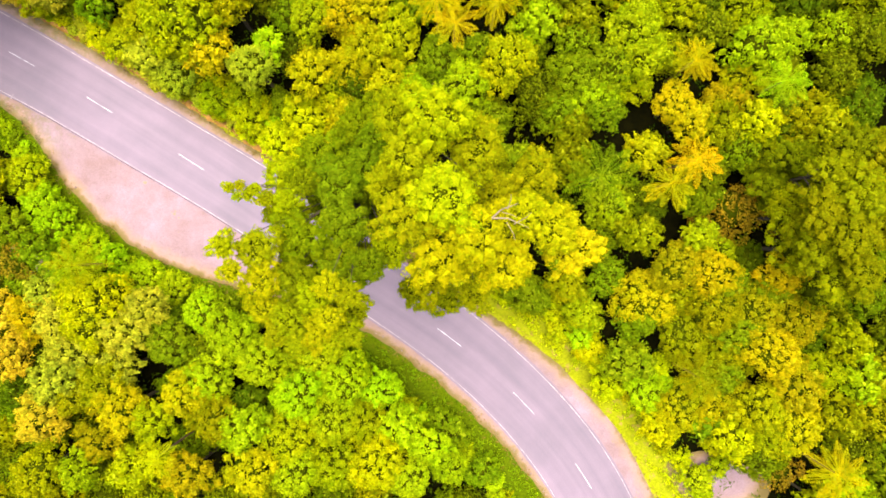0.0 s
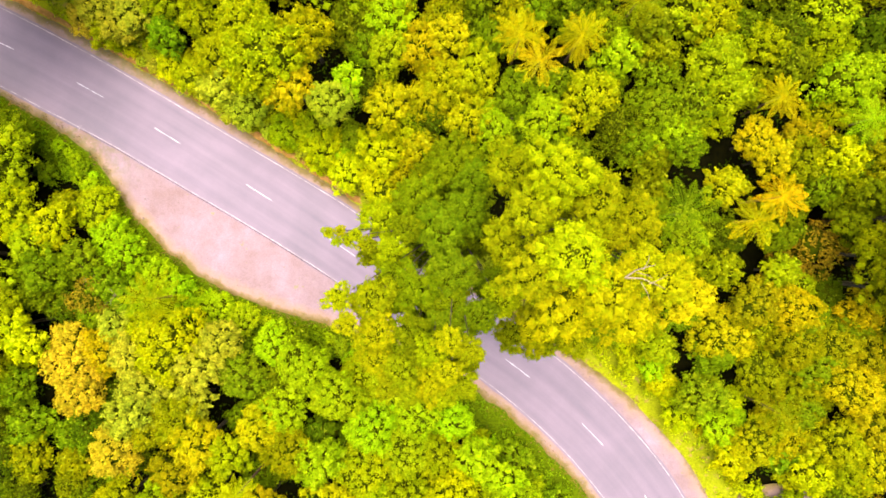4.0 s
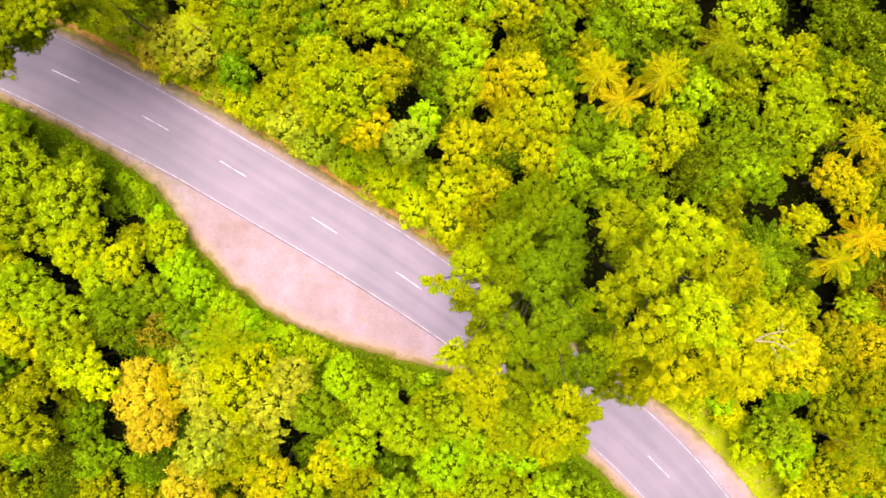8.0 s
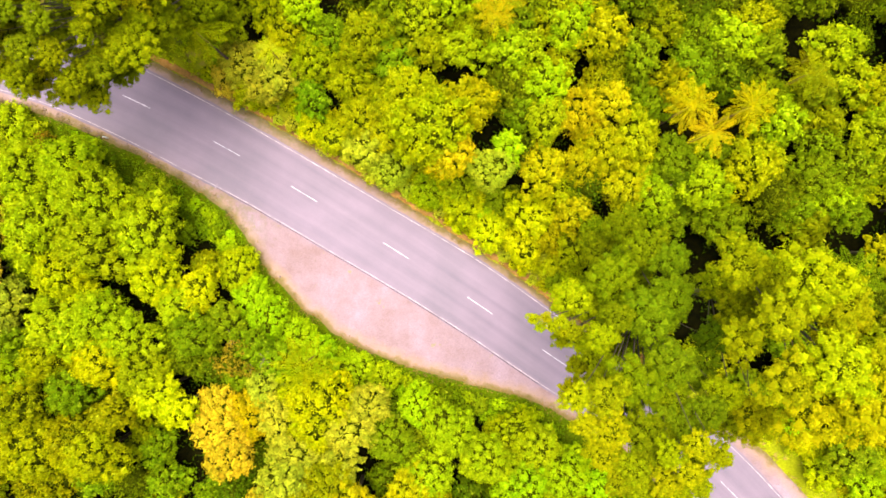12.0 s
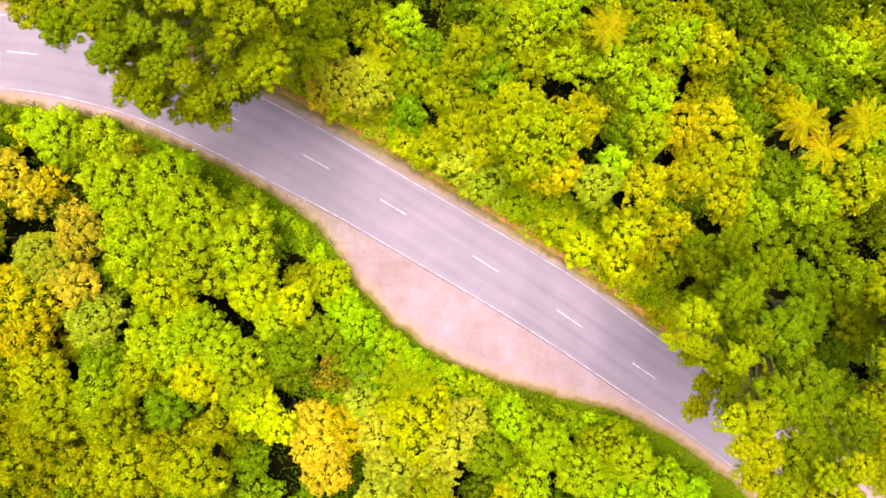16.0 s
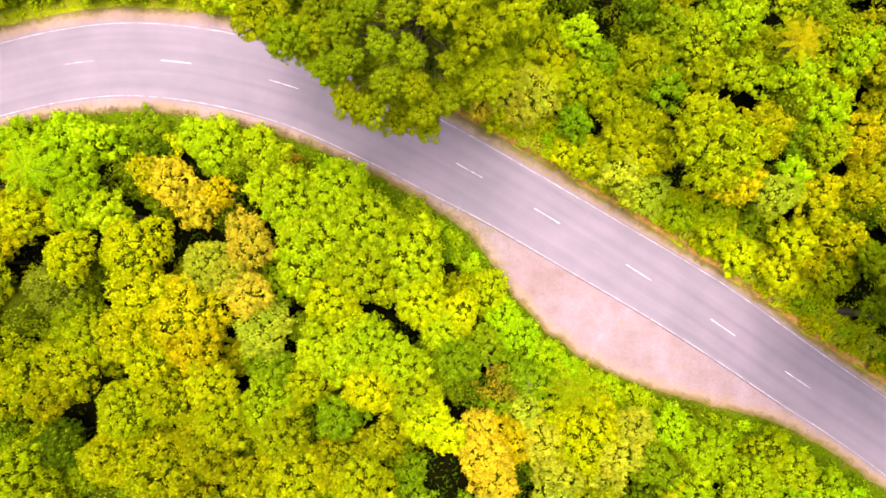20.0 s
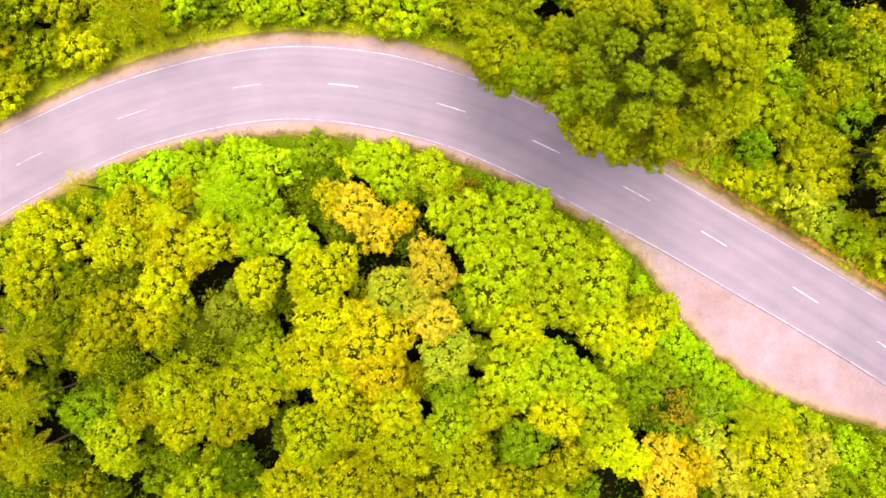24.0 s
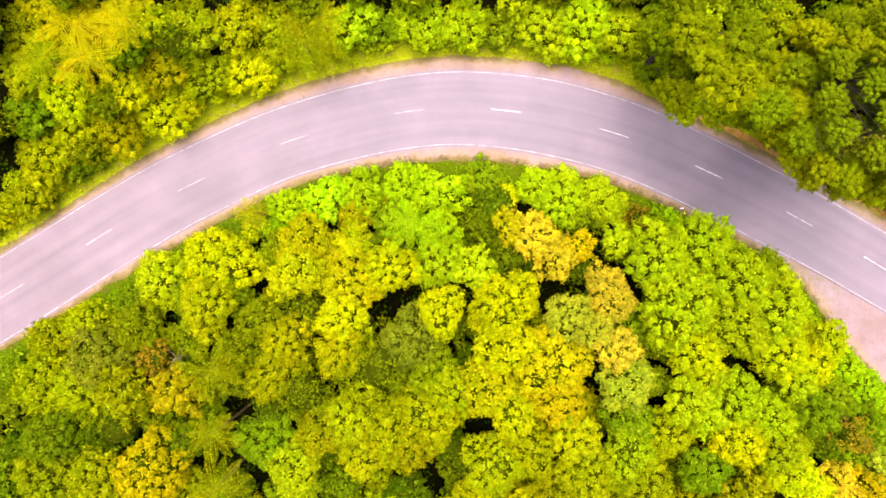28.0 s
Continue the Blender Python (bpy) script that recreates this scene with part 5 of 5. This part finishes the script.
def low_growth(name, label, side, reach, key, density, seed, bright):
    """Knee- to waist-high growth along one edge of the gravel, in clumps."""
    rng = np.random.default_rng(seed)
    pts, nor = [], []
    s = 8.0
    while s < LENGTH - 8:
        s += rng.uniform(0.16, 0.4) / density
        edge = gravel_north(s) if side > 0 else gravel_south(s)
        d = reach * rng.uniform(0, 1) ** 1.3
        if noise.noise((s * 0.22, side * 3.0, 0)) < -0.25 and d < 1.2:
            continue
        u = side * (edge + 0.5 + d)
        r = rng.uniform(0.22, 0.5) * (0.6 + 0.45 * d)
        x, y = on_line(s, u)
        c = np.array([(x, y, level(s, u) + r * 0.5)])
        p, n = clump_leaves(c, np.array([r]), 0.9, 46, rng, -0.1)
        pts.append(p)
        nor.append(n)
    p, n = np.vstack(pts), np.vstack(nor)
    ob = new(name, leafage(name, sprigs(p, n, 0.26, 0.12, rng, 0.6), BLADE))
    ob.color = (*[c * bright for c in COLOURS[key]], 1)
    return tagged(ob, label, "undergrowth", kind="stuff")


low_growth("bank_growth", "yellow-green grass and low scrub on the cutting's bank", 1, 3.4, "YL", 1.6, 11, 1.15)
low_growth("verge_growth", "green weeds and low scrub along the verge", -1, 2.4, "G", 1.5, 12, 1.1)


def forest_floor_growth():
    """Dim ferns, seedlings and low leaves over the whole forest floor."""
    rng = np.random.default_rng(21)
    pts = []
    while len(pts) < 45000:
        x, y = rng.uniform(-132, 58), rng.uniform(-40, 52)
        if not seen_from_above(x, y):
            continue
        s, u = off_line(x, y)
        if u > 0 and u < gravel_north(s) + 1.5 or u <= 0 and -u < gravel_south(s) + 1.5:
            continue
        if noise.noise((x * 0.35, y * 0.35, 2.0)) < -0.28:
            continue
        for k in range(6):
            pts.append((x + rng.normal(0, 0.3), y + rng.normal(0, 0.3), level(s, u) + rng.uniform(0.1, 1.3)))
    p = np.array(pts)
    ob = new("forest_floor_growth", leafage("forest_floor_growth", sprigs(p, np.tile((0.0, 0.0, 1.0), (len(p), 1)), 0.3, 0.15, rng, 0.5), BLADE))
    ob.color = (*[c * 0.8 for c in COLOURS["D"]], 1)
    return tagged(ob, "dim seedlings and low leaves on the forest floor", "undergrowth", kind="stuff")


forest_floor_growth()


# ---- small things along the road ----
def gravel_clearing():
    """A bare gravelly clearing at the end of the forest, on the slope."""
    v, f = [(*CLEARING, ground_at(*CLEARING) + 0.1)], []
    rings = 4
    for k in range(1, rings + 1):
        for i in range(28):
            a = 6.28318 * i / 28
            r = (3.9 + 0.9 * noise.noise((math.cos(a) * 1.3, math.sin(a) * 1.3, 7.0))) * k / rings
            x, y = CLEARING[0] + 1.15 * r * math.cos(a), CLEARING[1] + 0.8 * r * math.sin(a)
            v.append((x, y, ground_at(x, y) + 0.1))
    for i in range(28):
        f.append((0, 1 + i, 1 + (i + 1) % 28))
        for k in range(rings - 1):
            p, q = 1 + 28 * k, 1 + 28 * (k + 1)
            f.append((p + i, q + i, q + (i + 1) % 28, p + (i + 1) % 28))
    me = mesh_of("gravel_clearing", v, f, GRAVEL, True)
    layer = me.uv_layers.new(name="along")
    for loop in me.loops:
        x, y, z = me.vertices[loop.vertex_index].co
        layer.data[loop.index].uv = (max(0.0, 3.4 - math.hypot((x - CLEARING[0]) / 1.15, (y - CLEARING[1]) / 0.8)), 0.0)
    return tagged(new("gravel_clearing", me), "small bare clearing of pinkish gravel among trees", "clearing", kind="structure")


def box_mesh(name, size, material, taper=1.0):
    bm = bmesh.new()
    bmesh.ops.create_cube(bm, size=1.0)
    for v in bm.verts:
        k = taper if v.co.z > 0 else 1.0
        v.co = (v.co.x * size[0] * k, v.co.y * size[1] * k, (v.co.z + 0.5) * size[2])
    bmesh.ops.bevel(bm, geom=list(bm.edges), offset=min(size) * 0.12, segments=2, affect="EDGES")
    me = bpy.data.meshes.new(name)
    bm.to_mesh(me)
    bm.free()
    me.materials.append(material)
    return me


def marker_posts():
    """Slim white roadside posts with a red reflector."""
    post, cap, glass = box_mesh("post", (0.11, 0.05, 0.95), PLASTIC, 0.9), box_mesh("cap", (0.12, 0.06, 0.05), PLASTIC, 0.7), box_mesh("reflector", (0.06, 0.012, 0.12), REFLECTOR)
    for s, u in ((101.9, -4.5),):
        x, y = on_line(s, u)
        base = new("marker_post")
        base.location = (x, y, 0.02)
        base.rotation_euler = (0, 0, s * 0.1)
        tagged(base, "slim white roadside marker post with red reflector", "marker post", "posts along the road")
        part("post", post, base)
        part("cap", cap, base, at=Matrix.Translation((0, 0, 0.94)))
        part("reflector", glass, base, "red reflector", at=Matrix.Translation((0, 0.03, 0.7)))


def stones():
    """Loose chips and stones thrown onto the gravel edges."""
    rng = np.random.default_rng(44)
    v, f = [], []
    shape = np.array([(1, 0, 0), (-1, 0, 0), (0, 1, 0), (0, -1, 0), (0, 0, 0.8), (0, 0, -0.5)])
    faces = np.array([(0, 2, 4), (2, 1, 4), (1, 3, 4), (3, 0, 4), (2, 0, 5), (1, 2, 5), (3, 1, 5), (0, 3, 5)])
    for k in range(3200):
        s = rng.uniform(6, LENGTH - 6)
        if rng.random() < 0.3:
            u = rng.uniform(3.5, gravel_north(s) - 0.1)
        else:
            u = -(inner(s) + 0.25 + max(0.1, gravel_south(s) - inner(s) - 0.5) * rng.uniform(0, 1) ** 0.6)
        x, y = on_line(s, u)
        r = rng.uniform(0.025, 0.07) * (1.8 if rng.random() < 0.06 else 1.0)
        a = rng.uniform(0, 6.28)
        turn = np.array(((math.cos(a), -math.sin(a), 0), (math.sin(a), math.cos(a), 0), (0, 0, 1)))
        f.append(faces + len(v) * 6)
        v.append((shape * rng.uniform(0.6, 1.3, (6, 1)) * r) @ turn.T + np.array((x, y, 0.07)))
    ob = new("loose_stones", mesh_of("loose_stones", np.vstack(v), np.vstack(f), STONE))
    return tagged(ob, "loose stone chips scattered on the gravel", "stones", kind="stuff")


def edge_litter():
    """Fallen brown leaves and dead grass where the gravel meets the growth."""
    rng = np.random.default_rng(45)
    pts = []
    for k in range(5200):
        s = rng.uniform(6, LENGTH - 6)
        side = 1 if rng.random() < 0.45 else -1
        edge = gravel_north(s) if side > 0 else gravel_south(s)
        if noise.noise((s * 0.3, side * 9.0, 1.0)) < -0.1:
            continue
        u = side * (edge + rng.normal(0.0, 0.28))
        pts.append((*on_line(s, u), 0.1 + rng.uniform(0, 0.06)))
    p = np.array(pts)
    ob = new("leaf_litter", leafage("leaf_litter", sprigs(p, np.tile((0.0, 0.0, 1.0), (len(p), 1)), 0.22, 0.1, rng, 0.3), BLADE))
    ob.color = (0.07, 0.042, 0.012, 1)
    return tagged(ob, "fallen brown leaves along the gravel edge", "leaf litter", kind="stuff")


def shoulder_debris():
    """Dark clods, bark and dead leaves swept onto the outer shoulder of the bend."""
    rng = np.random.default_rng(46)
    pts = []
    while len(pts) < 1000:
        s = rng.uniform(60, 119)
        if noise.noise((s * 0.5, 4.0, 2.0)) < 0.0:
            continue
        u = -(gravel_south(s) - abs(rng.normal(0.1, 0.35)))
        if -u > inner(s) + 0.25:
            pts.append((*on_line(s, u), 0.09 + rng.uniform(0, 0.05)))
    p = np.array(pts)
    ob = new("shoulder_debris", leafage("shoulder_debris", sprigs(p, np.tile((0.0, 0.0, 1.0), (len(p), 1)), 0.14, 0.09, rng, 0.25), BLADE))
    ob.color = (0.040, 0.027, 0.016, 1)
    return tagged(ob, "dark clods and dead leaves on the gravel shoulder", "debris", kind="stuff")


gravel_clearing()
shoulder_debris()
marker_posts()
stones()
edge_litter()
part("survey_mark", ribbon("survey_mark", 114.0, 114.09, 0.045, lambda q: [-4.0, -3.5], lambda q, u: camber(q, u) + 0.01, EDGE_PAINT), road, "short white tick painted across the edge line")
bare_shrub(-43.0, -0.4, 5.5)
bare_shrub(-40.0, -0.3, 5)
bare_shrub(0.1, 14.5, 10)
bare_shrub(-38.2, -2.6, 5)
bare_shrub(-36.9, -1.9, 6.5)
bare_shrub(29.4, -0.0, 12)
bare_shrub(-102.0, 5.0, 6.5)
